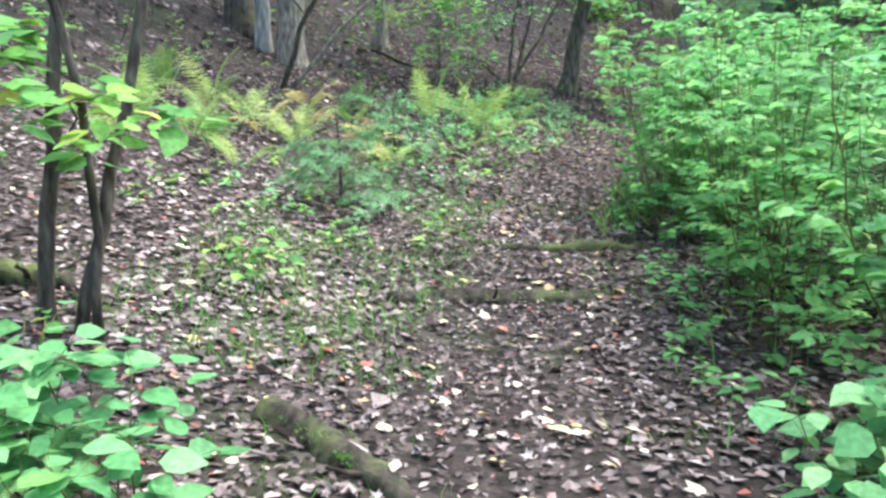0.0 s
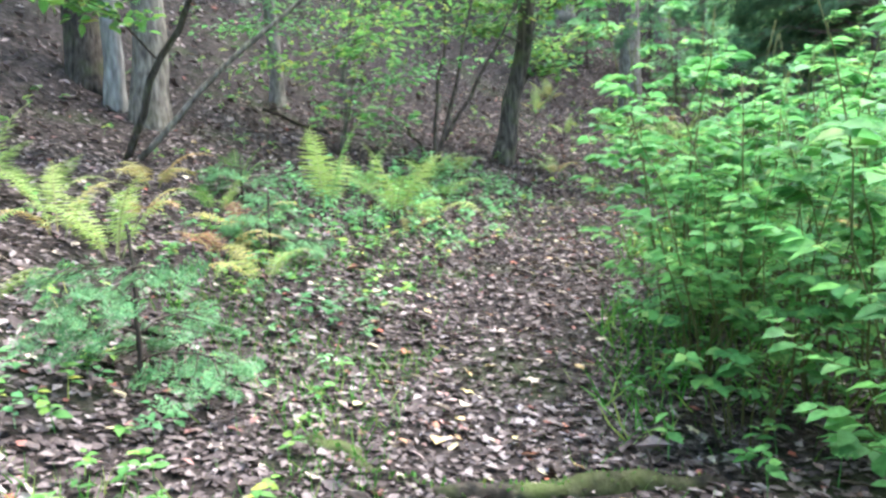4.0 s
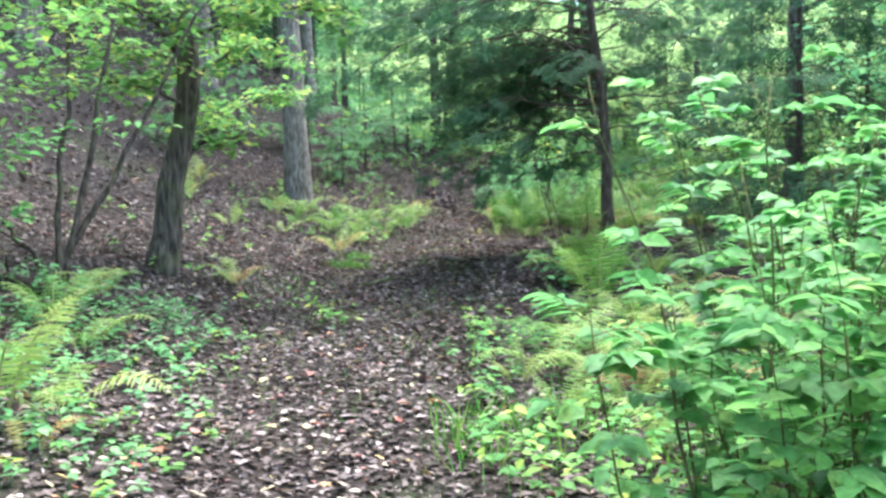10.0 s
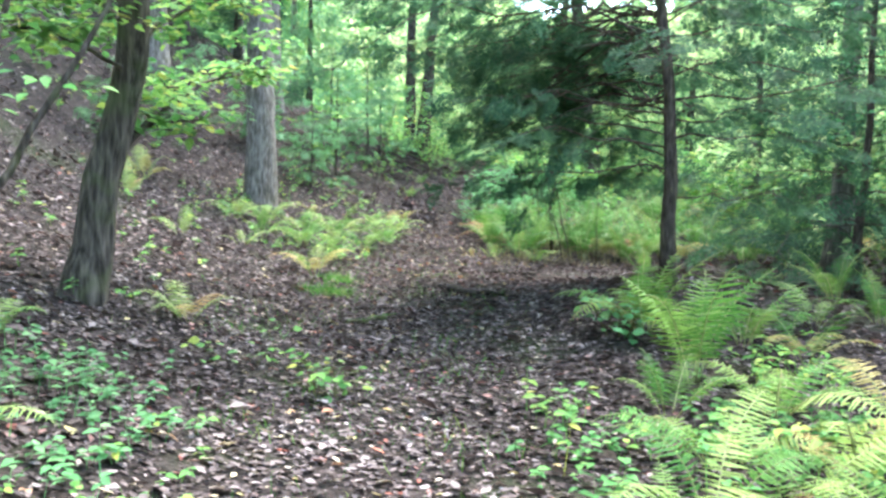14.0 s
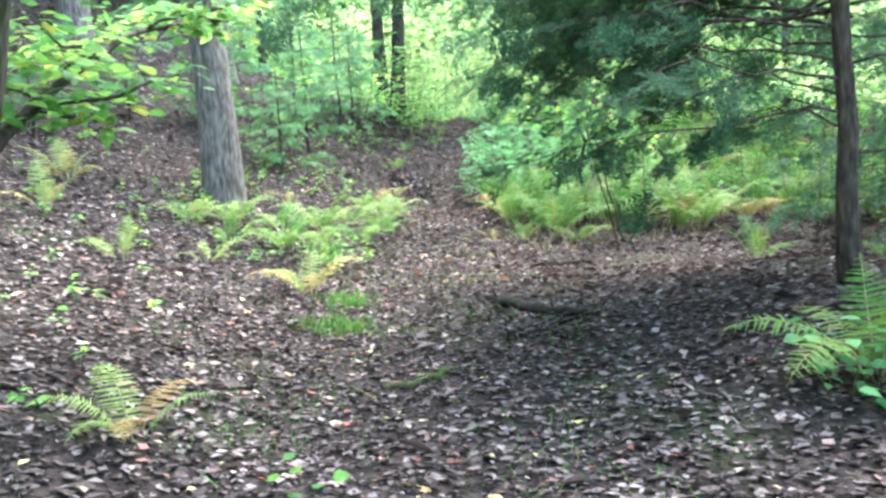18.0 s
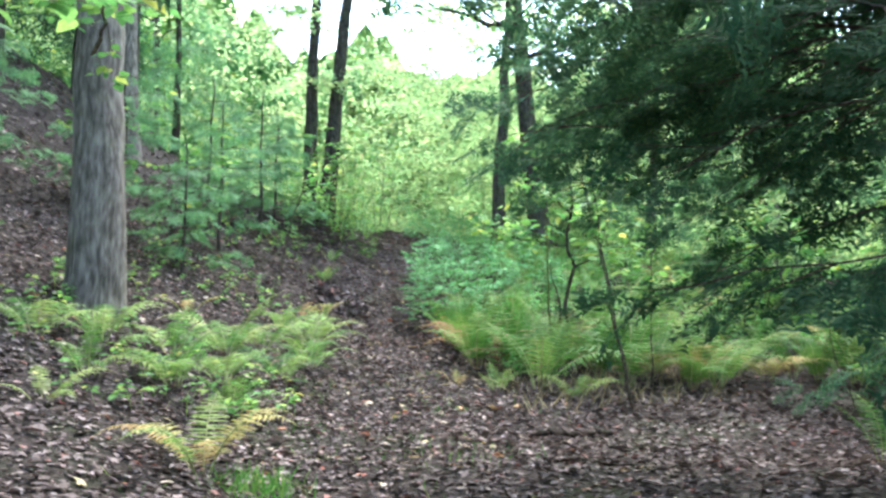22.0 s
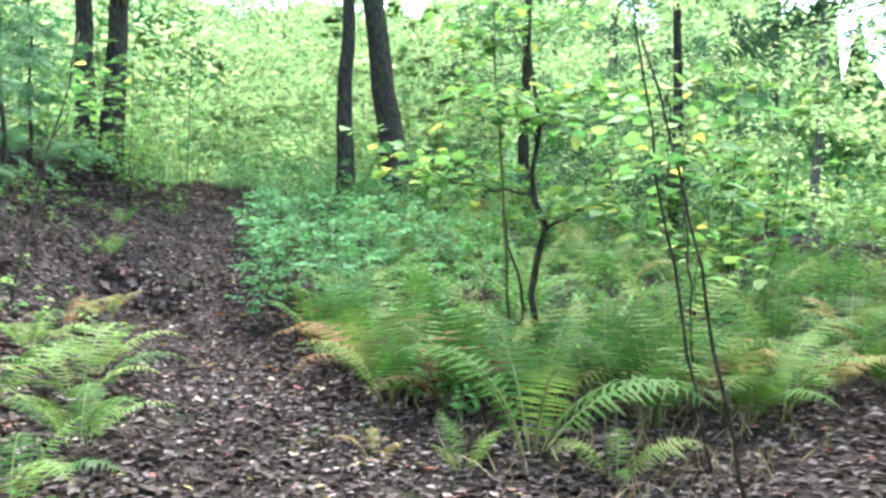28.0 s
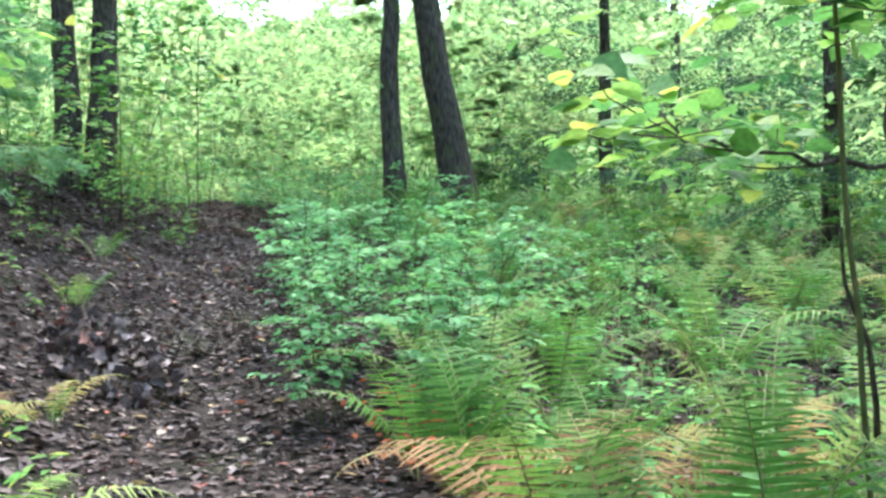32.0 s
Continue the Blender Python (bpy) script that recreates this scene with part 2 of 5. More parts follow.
def bark(name, dark, light, scale=6.0, stretch=0.26, depth=0.8, moss=0.0):
    """Furrowed bark, stretched along the stem, with lichen or moss patches."""
    mat, nodes, links, bsdf, out = node_material(name)
    coord = nodes.new("ShaderNodeTexCoord")
    maps = nodes.new("ShaderNodeMapping")
    maps.inputs["Scale"].default_value = (1, 1, stretch)
    links.new(coord.outputs["Object"], maps.inputs["Vector"])
    ridge = nodes.new("ShaderNodeTexNoise")
    ridge.inputs["Scale"].default_value, ridge.inputs["Detail"].default_value = scale * 3.6, 8
    links.new(maps.outputs[0], ridge.inputs["Vector"])
    broad = nodes.new("ShaderNodeTexNoise")
    broad.inputs["Scale"].default_value, broad.inputs["Detail"].default_value = scale * 0.5, 3
    links.new(coord.outputs["Object"], broad.inputs["Vector"])
    ramp = ramp_of(nodes, [(0.35, dark), (0.55, tuple(0.5 * (a + b) for a, b in zip(dark, light))), (0.7, light)])
    links.new(ridge.outputs["Fac"], ramp.inputs[0])
    green = ramp_of(nodes, [(0.56 - 0.12 * moss, (0, 0, 0)), (0.68, (moss, moss, moss))])
    links.new(broad.outputs["Fac"], green.inputs[0])
    mix = nodes.new("ShaderNodeMix")
    mix.data_type = "RGBA"
    links.new(green.outputs[0], mix.inputs["Factor"])
    links.new(ramp.outputs[0], mix.inputs["A"])
    mix.inputs["B"].default_value = (0.08, 0.10, 0.03, 1)
    links.new(mix.outputs["Result"], bsdf.inputs["Base Color"])
    bsdf.inputs["Roughness"].default_value = 0.9
    bsdf.inputs["Specular IOR Level"].default_value = 0.12
    bump = nodes.new("ShaderNodeBump")
    bump.inputs["Strength"].default_value, bump.inputs["Distance"].default_value = depth, 0.02
    links.new(ridge.outputs["Fac"], bump.inputs["Height"])
    links.new(bump.outputs[0], bsdf.inputs["Normal"])
    return mat


def soil(name):
    """Damp dark earth under the leaves, with mossy and paler stretches."""
    mat, nodes, links, bsdf, out = node_material(name)
    coord = nodes.new("ShaderNodeTexCoord")
    fine = nodes.new("ShaderNodeTexNoise")
    fine.inputs["Scale"].default_value, fine.inputs["Detail"].default_value = 28, 8
    broad = nodes.new("ShaderNodeTexNoise")
    broad.inputs["Scale"].default_value, broad.inputs["Detail"].default_value = 0.9, 4
    crumbs = nodes.new("ShaderNodeTexVoronoi")
    crumbs.inputs["Scale"].default_value = 22
    for t in (fine, broad, crumbs):
        links.new(coord.outputs["Object"], t.inputs["Vector"])
    cells = nodes.new("ShaderNodeTexVoronoi")
    cells.inputs["Scale"].default_value = 17
    cells.inputs["Randomness"].default_value = 1.0
    warp = nodes.new("ShaderNodeMapping")
    warp.inputs["Scale"].default_value = (1, 1, 0.15)
    links.new(coord.outputs["Object"], warp.inputs["Vector"])
    links.new(warp.outputs[0], cells.inputs["Vector"])
    split = nodes.new("ShaderNodeSeparateColor")
    links.new(cells.outputs["Color"], split.inputs[0])
    rotten = ramp_of(nodes, [(0.0, (0.010, 0.008, 0.007)), (0.5, (0.024, 0.018, 0.016)), (0.85, (0.045, 0.034, 0.031)), (1.0, (0.08, 0.062, 0.056))])
    links.new(split.outputs[0], rotten.inputs[0])
    earth = ramp_of(nodes, [(0.3, (0.008, 0.006, 0.005)), (0.5, (0.017, 0.013, 0.011)), (0.72, (0.036, 0.028, 0.023))])
    links.new(fine.outputs["Fac"], earth.inputs[0])
    patch = ramp_of(nodes, [(0.55, (0, 0, 0)), (0.7, (0.55, 0.55, 0.55))])
    links.new(broad.outputs["Fac"], patch.inputs[0])
    mix = nodes.new("ShaderNodeMix")
    mix.data_type = "RGBA"
    links.new(patch.outputs[0], mix.inputs["Factor"])
    blend = nodes.new("ShaderNodeMix")
    blend.data_type = "RGBA"
    blend.inputs["Factor"].default_value = 0.7
    links.new(earth.outputs[0], blend.inputs["A"])
    links.new(rotten.outputs[0], blend.inputs["B"])
    links.new(blend.outputs["Result"], mix.inputs["A"])
    mix.inputs["B"].default_value = (0.03, 0.042, 0.014, 1)
    links.new(mix.outputs["Result"], bsdf.inputs["Base Color"])
    bsdf.inputs["Roughness"].default_value = 0.88
    bsdf.inputs["Specular IOR Level"].default_value = 0.08
    add = nodes.new("ShaderNodeMath")
    links.new(fine.outputs["Fac"], add.inputs[0])
    links.new(crumbs.outputs["Distance"], add.inputs[1])
    bump = nodes.new("ShaderNodeBump")
    bump.inputs["Strength"].default_value, bump.inputs["Distance"].default_value = 0.7, 0.03
    links.new(add.outputs[0], bump.inputs["Height"])
    links.new(bump.outputs[0], bsdf.inputs["Normal"])
    return mat

SOIL = soil("soil")
GREEN = foliage("shrub_leaf", [(0, (0.075, 0.21, 0.065)), (0.5, (0.115, 0.3, 0.09)), (0.85, (0.165, 0.37, 0.105)), (1, (0.25, 0.41, 0.125))], 0.55, 0.45)
TEAL = foliage("bluish_leaf", [(0, (0.08, 0.225, 0.082)), (0.6, (0.13, 0.315, 0.122)), (1, (0.22, 0.41, 0.17))], 0.48, 0.45)
LIME = foliage("understorey_leaf", [(0, (0.075, 0.2, 0.055)), (0.5, (0.14, 0.31, 0.075)), (0.85, (0.25, 0.4, 0.09)), (1, (0.46, 0.45, 0.1))], 0.5, 0.45)
CANOPY = foliage("canopy_leaf", [(0, (0.03, 0.11, 0.025)), (0.6, (0.07, 0.20, 0.035)), (1, (0.20, 0.28, 0.04))], 0.4, 0.5)
# far leaves: pale, washed-out stops, with distance haze and glare put into the colour
HAZED = foliage("hazed_leaf", [(0, (0.19, 0.32, 0.13)), (0.45, (0.24, 0.37, 0.145)), (0.85, (0.33, 0.42, 0.17)), (1, (0.43, 0.45, 0.21))], 0.68, 0.7, 0.1, drift=0.45)
NEEDLE = foliage("hemlock_needle", [(0, (0.03, 0.078, 0.04)), (0.7, (0.052, 0.115, 0.056)), (1, (0.1, 0.17, 0.075))], 0.5, 0.7)
PINE = foliage("pine_needle", [(0, (0.07, 0.18, 0.075)), (0.7, (0.12, 0.26, 0.11)), (1, (0.2, 0.34, 0.14))], 0.42, 0.5)
RACHIS = foliage("fern_stalk", [(0, (0.2, 0.24, 0.09)), (0.7, (0.3, 0.33, 0.15)), (1, (0.26, 0.2, 0.1))], 0.15, 0.5, per="object")
FERN_GREEN = foliage("fern_green", [(0, (0.055, 0.15, 0.03)), (0.6, (0.1, 0.22, 0.042)), (1, (0.2, 0.29, 0.07))], 0.42, 0.5, per="object")
FERN_PALE = foliage("fern_pale", [(0, (0.17, 0.31, 0.075)), (1, (0.32, 0.4, 0.12))], 0.42, 0.5, per="object")
FERN_GOLD = foliage("fern_gold", [(0, (0.33, 0.31, 0.10)), (0.6, (0.40, 0.33, 0.12)), (1, (0.40, 0.25, 0.1))], 0.35, 0.6, per="object")
FERN_RUST = foliage("fern_rust", [(0, (0.16, 0.085, 0.04)), (1, (0.28, 0.16, 0.08))], 0.25, 0.7, per="object")
DEAD = foliage("dead_leaf", [(0, (0.04, 0.03, 0.028)), (0.45, (0.088, 0.066, 0.062)), (0.8, (0.16, 0.125, 0.118)), (0.95, (0.28, 0.23, 0.22)), (1, (0.2, 0.065, 0.045))], 0.1, 0.75, 0.35)
FRESH = foliage("fresh_fallen_leaf", [(0, (0.36, 0.29, 0.23)), (0.4, (0.45, 0.37, 0.29)), (0.74, (0.46, 0.38, 0.17)), (0.9, (0.34, 0.16, 0.1)), (1, (0.36, 0.08, 0.06))], 0.15, 0.6, 0.25)
GRASS = foliage("grass_blade", [(0, (0.04, 0.14, 0.02)), (0.7, (0.09, 0.24, 0.04)), (1, (0.25, 0.30, 0.08))], 0.35, 0.5)
STRAW = foliage("straw", [(0, (0.22, 0.17, 0.09)), (1, (0.42, 0.36, 0.2))], 0.2, 0.7)
BARK_DARK = bark("dark_bark", (0.022, 0.017, 0.014), (0.10, 0.08, 0.065), 7, moss=0.35)
BARK_GREY = bark("grey_bark", (0.06, 0.05, 0.042), (0.22, 0.19, 0.16), 6, moss=0.15)
BARK_MOSSY = bark("ridged_bark", (0.024, 0.019, 0.015), (0.15, 0.12, 0.095), 7, 0.14, 1.0, moss=0.45)
BARK_PALE = bark("pale_bark", (0.11, 0.10, 0.092), (0.33, 0.31, 0.285), 4, moss=0.1)
BARK_HEM = bark("hemlock_bark", (0.03, 0.022, 0.018), (0.12, 0.088, 0.07), 8, moss=0.1)
TWIG = bark("twig_bark", (0.03, 0.025, 0.018), (0.11, 0.09, 0.06), 14, 0.3, 0.3)
STALK = bark("green_stalk", (0.06, 0.07, 0.025), (0.13, 0.12, 0.05), 14, 0.3, 0.2)
MOSSY = bark("mossy_wood", (0.010, 0.009, 0.007), (0.055, 0.044, 0.033), 6, 0.5, 1.0, moss=0.7)
WOOD_WET = bark("wet_dead_wood", (0.008, 0.006, 0.005), (0.035, 0.026, 0.02), 9, 0.3, 0.6, moss=0.1)
RED = foliage("red_leaf", [(0, (0.22, 0.05, 0.02)), (1, (0.4, 0.12, 0.04))], 0.4, 0.5)


def woods_material():
    """Far foliage run together: clumps of green and yellow-green, the shade of gaps painted dark."""
    mat, nodes, links, bsdf, out = node_material("distant_wood")
    coord = nodes.new("ShaderNodeTexCoord")
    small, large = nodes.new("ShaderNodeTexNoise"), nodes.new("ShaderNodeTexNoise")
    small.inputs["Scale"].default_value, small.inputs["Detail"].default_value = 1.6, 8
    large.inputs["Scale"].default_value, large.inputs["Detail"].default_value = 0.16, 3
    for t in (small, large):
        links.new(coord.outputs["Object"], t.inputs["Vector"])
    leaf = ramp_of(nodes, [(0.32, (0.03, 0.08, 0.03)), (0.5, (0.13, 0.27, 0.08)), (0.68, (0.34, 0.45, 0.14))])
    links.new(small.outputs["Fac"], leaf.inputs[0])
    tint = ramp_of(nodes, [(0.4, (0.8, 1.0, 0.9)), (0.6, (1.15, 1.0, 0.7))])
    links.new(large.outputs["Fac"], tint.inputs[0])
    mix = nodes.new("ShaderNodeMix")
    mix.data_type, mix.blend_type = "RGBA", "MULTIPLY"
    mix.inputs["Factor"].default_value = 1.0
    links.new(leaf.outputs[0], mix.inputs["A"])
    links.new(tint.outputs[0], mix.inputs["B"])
    links.new(mix.outputs["Result"], bsdf.inputs["Base Color"])
    bsdf.inputs["Roughness"].default_value = 0.9
    return mat


WOODS = woods_material()


# ---------------------------------------------------------------- lie of the land
WAY = np.array([(1.0, -9.0), (0.35, -3.0), (-0.1, 0.5), (-0.55, 4.0), (-0.75, 7.0), (-0.55, 10.0), (0.25, 13.0), (1.15, 16.0), (2.2, 18.7), (3.3, 20.9), (4.7, 23.6),
                (6.3, 26.6), (8.0, 29.6), (10.1, 33.0), (11.8, 37.0), (14.0, 44.0)])
RISE = np.array([0, 0, 0, -0.08, -0.06, -0.05, -0.06, -0.06, -0.04, 0.0, 0.05, 0.22, 0.72, 1.35, 1.95, 2.0])
BANK = np.array([0.12, 0.15, 0.18, 0.24, 0.30, 0.32, 0.32, 0.32, 0.32, 0.34, 0.40, 0.50, 0.52, 0.44, 0.32, 0.25])


def along_way(x, y):
    """For places: how far left of the path's middle, and the path's height and the bank's steepness there."""
    x, y = np.atleast_1d(np.asarray(x, float)), np.atleast_1d(np.asarray(y, float))
    best = np.full(x.shape, 1e9)
    left, rise, bank = np.zeros(x.shape), np.zeros(x.shape), np.zeros(x.shape)
    for k in range(len(WAY) - 1):
        a, d = WAY[k], WAY[k + 1] - WAY[k]
        u = ((x - a[0]) * d[0] + (y - a[1]) * d[1]) / (d @ d)
        v = np.clip(u, 0 if k else -9, 1 if k < len(WAY) - 2 else 9)
        ox, oy = x - a[0] - v * d[0], y - a[1] - v * d[1]
        far = np.hypot(ox, oy)
        side = np.sign(d[0] * oy - d[1] * ox) * far
        near, c = far < best, np.clip(v, 0, 1)
        best = np.where(near, far, best)
        left = np.where(near, side, left)
        rise = np.where(near, RISE[k] * (1 - c) + RISE[k + 1] * c, rise)
        bank = np.where(near, BANK[k] * (1 - c) + BANK[k + 1] * c, bank)
    return left, rise, bank


def lie(x, y):
    """Height of the ground without its small bumps."""
    left, rise, bank = along_way(x, y)
    soft = 0.35
    narrow = 0.45 / (1 + np.exp(np.clip(26.5 - np.asarray(y), -20, 20) / 0.7))
    up = soft * np.logaddexp(0, (left - 0.95 + narrow) / soft)
    up = 9 * (1 - np.exp(-up / 9)) + 9.9 * (1 - np.exp(-np.maximum(up - 5, 0) / 18))
    start = np.interp(np.asarray(y), [13, 20, 30], [5.0, 3.4, 3.4])
    steep = 0.24 * np.logaddexp(0, np.clip((left - start) / 0.6, -30, 14)) * 0.6
    down = 0.4 * np.logaddexp(0, (-left - 1.3) / 0.4)
    fade = np.exp(-np.maximum(down - 4, 0) / 15)
    return rise * np.where(left > 0, 1, fade) + bank * up + steep - 0.02 * np.minimum(down, 6) + 0.52 * np.exp(-((np.asarray(x) - 5.3) ** 2 + (np.asarray(y) - 16.8) ** 2) / 4.2)


def ground_at(x, y):
    """Height of the ground with bumps."""
    x, y = np.atleast_1d(np.asarray(x, float)), np.atleast_1d(np.asarray(y, float))
    bumps = 0.030 * np.sin(1.9 * x + 0.7 * np.sin(1.3 * y)) * np.sin(1.6 * y + 1.1) + 0.016 * np.sin(4.7 * x + 1.3 * y) * np.sin(4.1 * y - 0.8 * x)
    bumps += 0.008 * np.sin(11.3 * x + 2.1 * y) * np.sin(9.7 * y - 3.1 * x)
    far = np.clip(np.hypot(x - 2, y - 14) / 30 - 0.6, 0, 1)
    return lie(x, y) + bumps * (1 + 6 * far)


# ---------------------------------------------------------------- kinds of plants
def frond_mesh(name, mat, pairs=28, arch=0.9, lift=1.1, wide=0.2, seed=0, bare=0.16):
    """A fern frond one unit long: an arched stalk with toothed leaflets in two ranks."""
    g = grain(seed)
    n = pairs + 6
    s = np.linspace(0, 1, n)
    pitch = lift - arch * 1.7 * s ** 1.4
    step = 1.0 / (n - 1)
    y = np.concatenate([[0], np.cumsum(np.cos(pitch[:-1]) * step)])
    z = np.concatenate([[0], np.cumsum(np.sin(pitch[:-1]) * step)])
    x = 0.05 * np.sin(s * 2 + g.uniform(0, 6)) * s
    spine = np.stack([x, y, z], -1)
    pieces = [tube(spine[::2], np.linspace(0.0085, 0.002, len(spine[::2])), 4)]
    teeth = 4
    at, along, nrm, size, shapes = [], [], [], [], []
    for k in range(n):
        if s[k] < bare:
            continue
        u = (s[k] - bare) / (1 - bare)
        ln = wide * (0.50 + 0.5 * math.sin(min(u * 2.6, 1.57))) * (1 - u ** 2.2) + 0.012
        d = np.array([0, math.cos(pitch[k]), math.sin(pitch[k])])
        up = np.array([0, -math.sin(pitch[k]), math.cos(pitch[k])])
        for sd in (-1, 1):
            out = np.array([sd, 0, 0]) * 0.97 + d * (0.10 + 0.32 * u * u) + up * g.uniform(-0.22, 0.06)
            at.append(spine[k] + d * g.uniform(-0.3, 0.3) * step)
            along.append(out)
            nrm.append(up)
            size.append(ln * g.uniform(0.88, 1.08))
    t = np.linspace(0, 1, teeth + 1)
    w = 0.056 * (1 - t ** 2.5) + 0.004
    v = []
    for k in range(teeth + 1):
        zz = -0.10 * t[k] ** 2
        j = 1.0 if k % 2 else 0.72
        v += [(-w[k] * j, t[k], zz + 0.02), (w[k] * j, t[k] + 0.03, zz + 0.02)]
    f = []
    for k in range(teeth):
        a = 2 * k
        f += [(a, a + 1, a + 3), (a, a + 3, a + 2)]
    pieces.append(laid((np.array(v), np.array(f)), at, along, nrm, size))
    pv, pf = joined(pieces)
    return mesh_of(name, pv, pf, [mat, RACHIS], np.arange(len(pf)) < len(pieces[0][1]))


def fern(at, count, length, meshes, label, group="ferns along the path", seed=0, lean=(0.0, 0.0), spread=2 * math.pi, face=0.0):
    """A fern: fronds fanned round one crown; meshes is a list of frond meshes to choose from."""
    g = grain(seed)
    ob = thing("fern", at, label, "fern", group)
    for k in range(count):
        fr = new("frond", meshes[int(g.integers(len(meshes)))])
        fr.parent = ob
        a = face + (k + g.uniform(-0.3, 0.3)) / count * spread - spread / 2
        L = length * g.uniform(0.72, 1.08)
        fr.location = (0.05 * -math.sin(a), 0.05 * math.cos(a), -0.02)
        fr.rotation_euler = (g.uniform(-0.25, 0.2) + lean[0], g.uniform(-0.15, 0.15) + lean[1], a)
        fr.scale = (L * g.uniform(0.85, 1.1), L, L)
    return ob


def leafy_stem(base, top, g, leaf, n, size, sides=5, r0=0.006, twigs=7, reach=0.3, start=0.2, flat=0.75):
    """One stem with side twigs and its leaves: (wood pieces, leaf pieces)."""
    seed = int(g.integers(1 << 30))
    line = bent(base, top, 9, 0.05 * np.linalg.norm(np.subtract(top, base)), seed)
    wood = [tube(line, np.linspace(r0, r0 * 0.35, 9), sides)]
    s = g.uniform(start, 1, twigs)
    spots, ways = [], []
    for u in s:
        i = min(int(u * 8), 7)
        p = line[i] + (line[i + 1] - line[i]) * (u * 8 - i)
        d = tips(1, g, 0.6)[0]
        d[2] = abs(d[2]) * 0.8 + 0.12
        L = reach * (1.15 - 0.7 * u) * g.uniform(0.6, 1.2)
        tw = bent(p, p + d * L, 5, L * 0.12, int(g.integers(1 << 30)))
        wood.append(tube(tw, np.linspace(r0 * 0.4, r0 * 0.2, 5), 3))
        m = max(int(n / twigs), 2)
        q = np.linspace(0.25, 1, m)
        pos = np.stack([np.interp(q * 4, np.arange(5), tw[:, c]) for c in range(3)], -1)
        spots.append(pos)
        side = np.cross(d, (0, 0, 1))
        sgn = np.where(np.arange(m) % 2 == 0, 1, -1)[:, None]
        ways.append(unit(d[None] * 0.6 + side[None] * sgn * g.uniform(0.5, 1.0, (m, 1)) + g.normal(0, 0.25, (m, 3))))
    spots, ways = np.concatenate(spots), np.concatenate(ways)
    up = np.array([[0, 0, 1.0]]) + g.normal(0, 0.35, (len(spots), 3))
    ways[:, 2] = ways[:, 2] * (1 - flat) - 0.12
    return wood, [laid(leaf, spots, ways, up, size * g.uniform(0.6, 1.15, len(spots)))]


def shrub(name, label, mat_leaf, mat_stem, leaf, height=1.4, stems=7, leaves=36, size=0.075, spread=0.45, seed=0, group="roadside shrubs", category="shrub", foot=0.12):
    """A many-stemmed leafy shrub at the origin."""
    g = grain(seed)
    ob = thing(name, (0, 0, 0), label, category, group)
    crown = []
    for k in range(stems):
        a = k / stems * 6.28 + g.uniform(-0.4, 0.4)
        h = height * g.uniform(0.6, 1.05)
        b = np.array([math.cos(a), math.sin(a), 0]) * foot * g.uniform(0.3, 1)
        t = np.array([math.cos(a) * spread * g.uniform(0.3, 1.1), math.sin(a) * spread * g.uniform(0.3, 1.1), h])
        w, lv = leafy_stem(b + (0, 0, -0.05), t, g, leaf, leaves, size, r0=0.0045 + 0.0025 * g.random(), twigs=9, reach=0.32)
        part("stem", grown(w[0], w[1:]), mat_stem, ob)
        crown += lv
    part("foliage", joined(crown), mat_leaf, ob)
    return ob


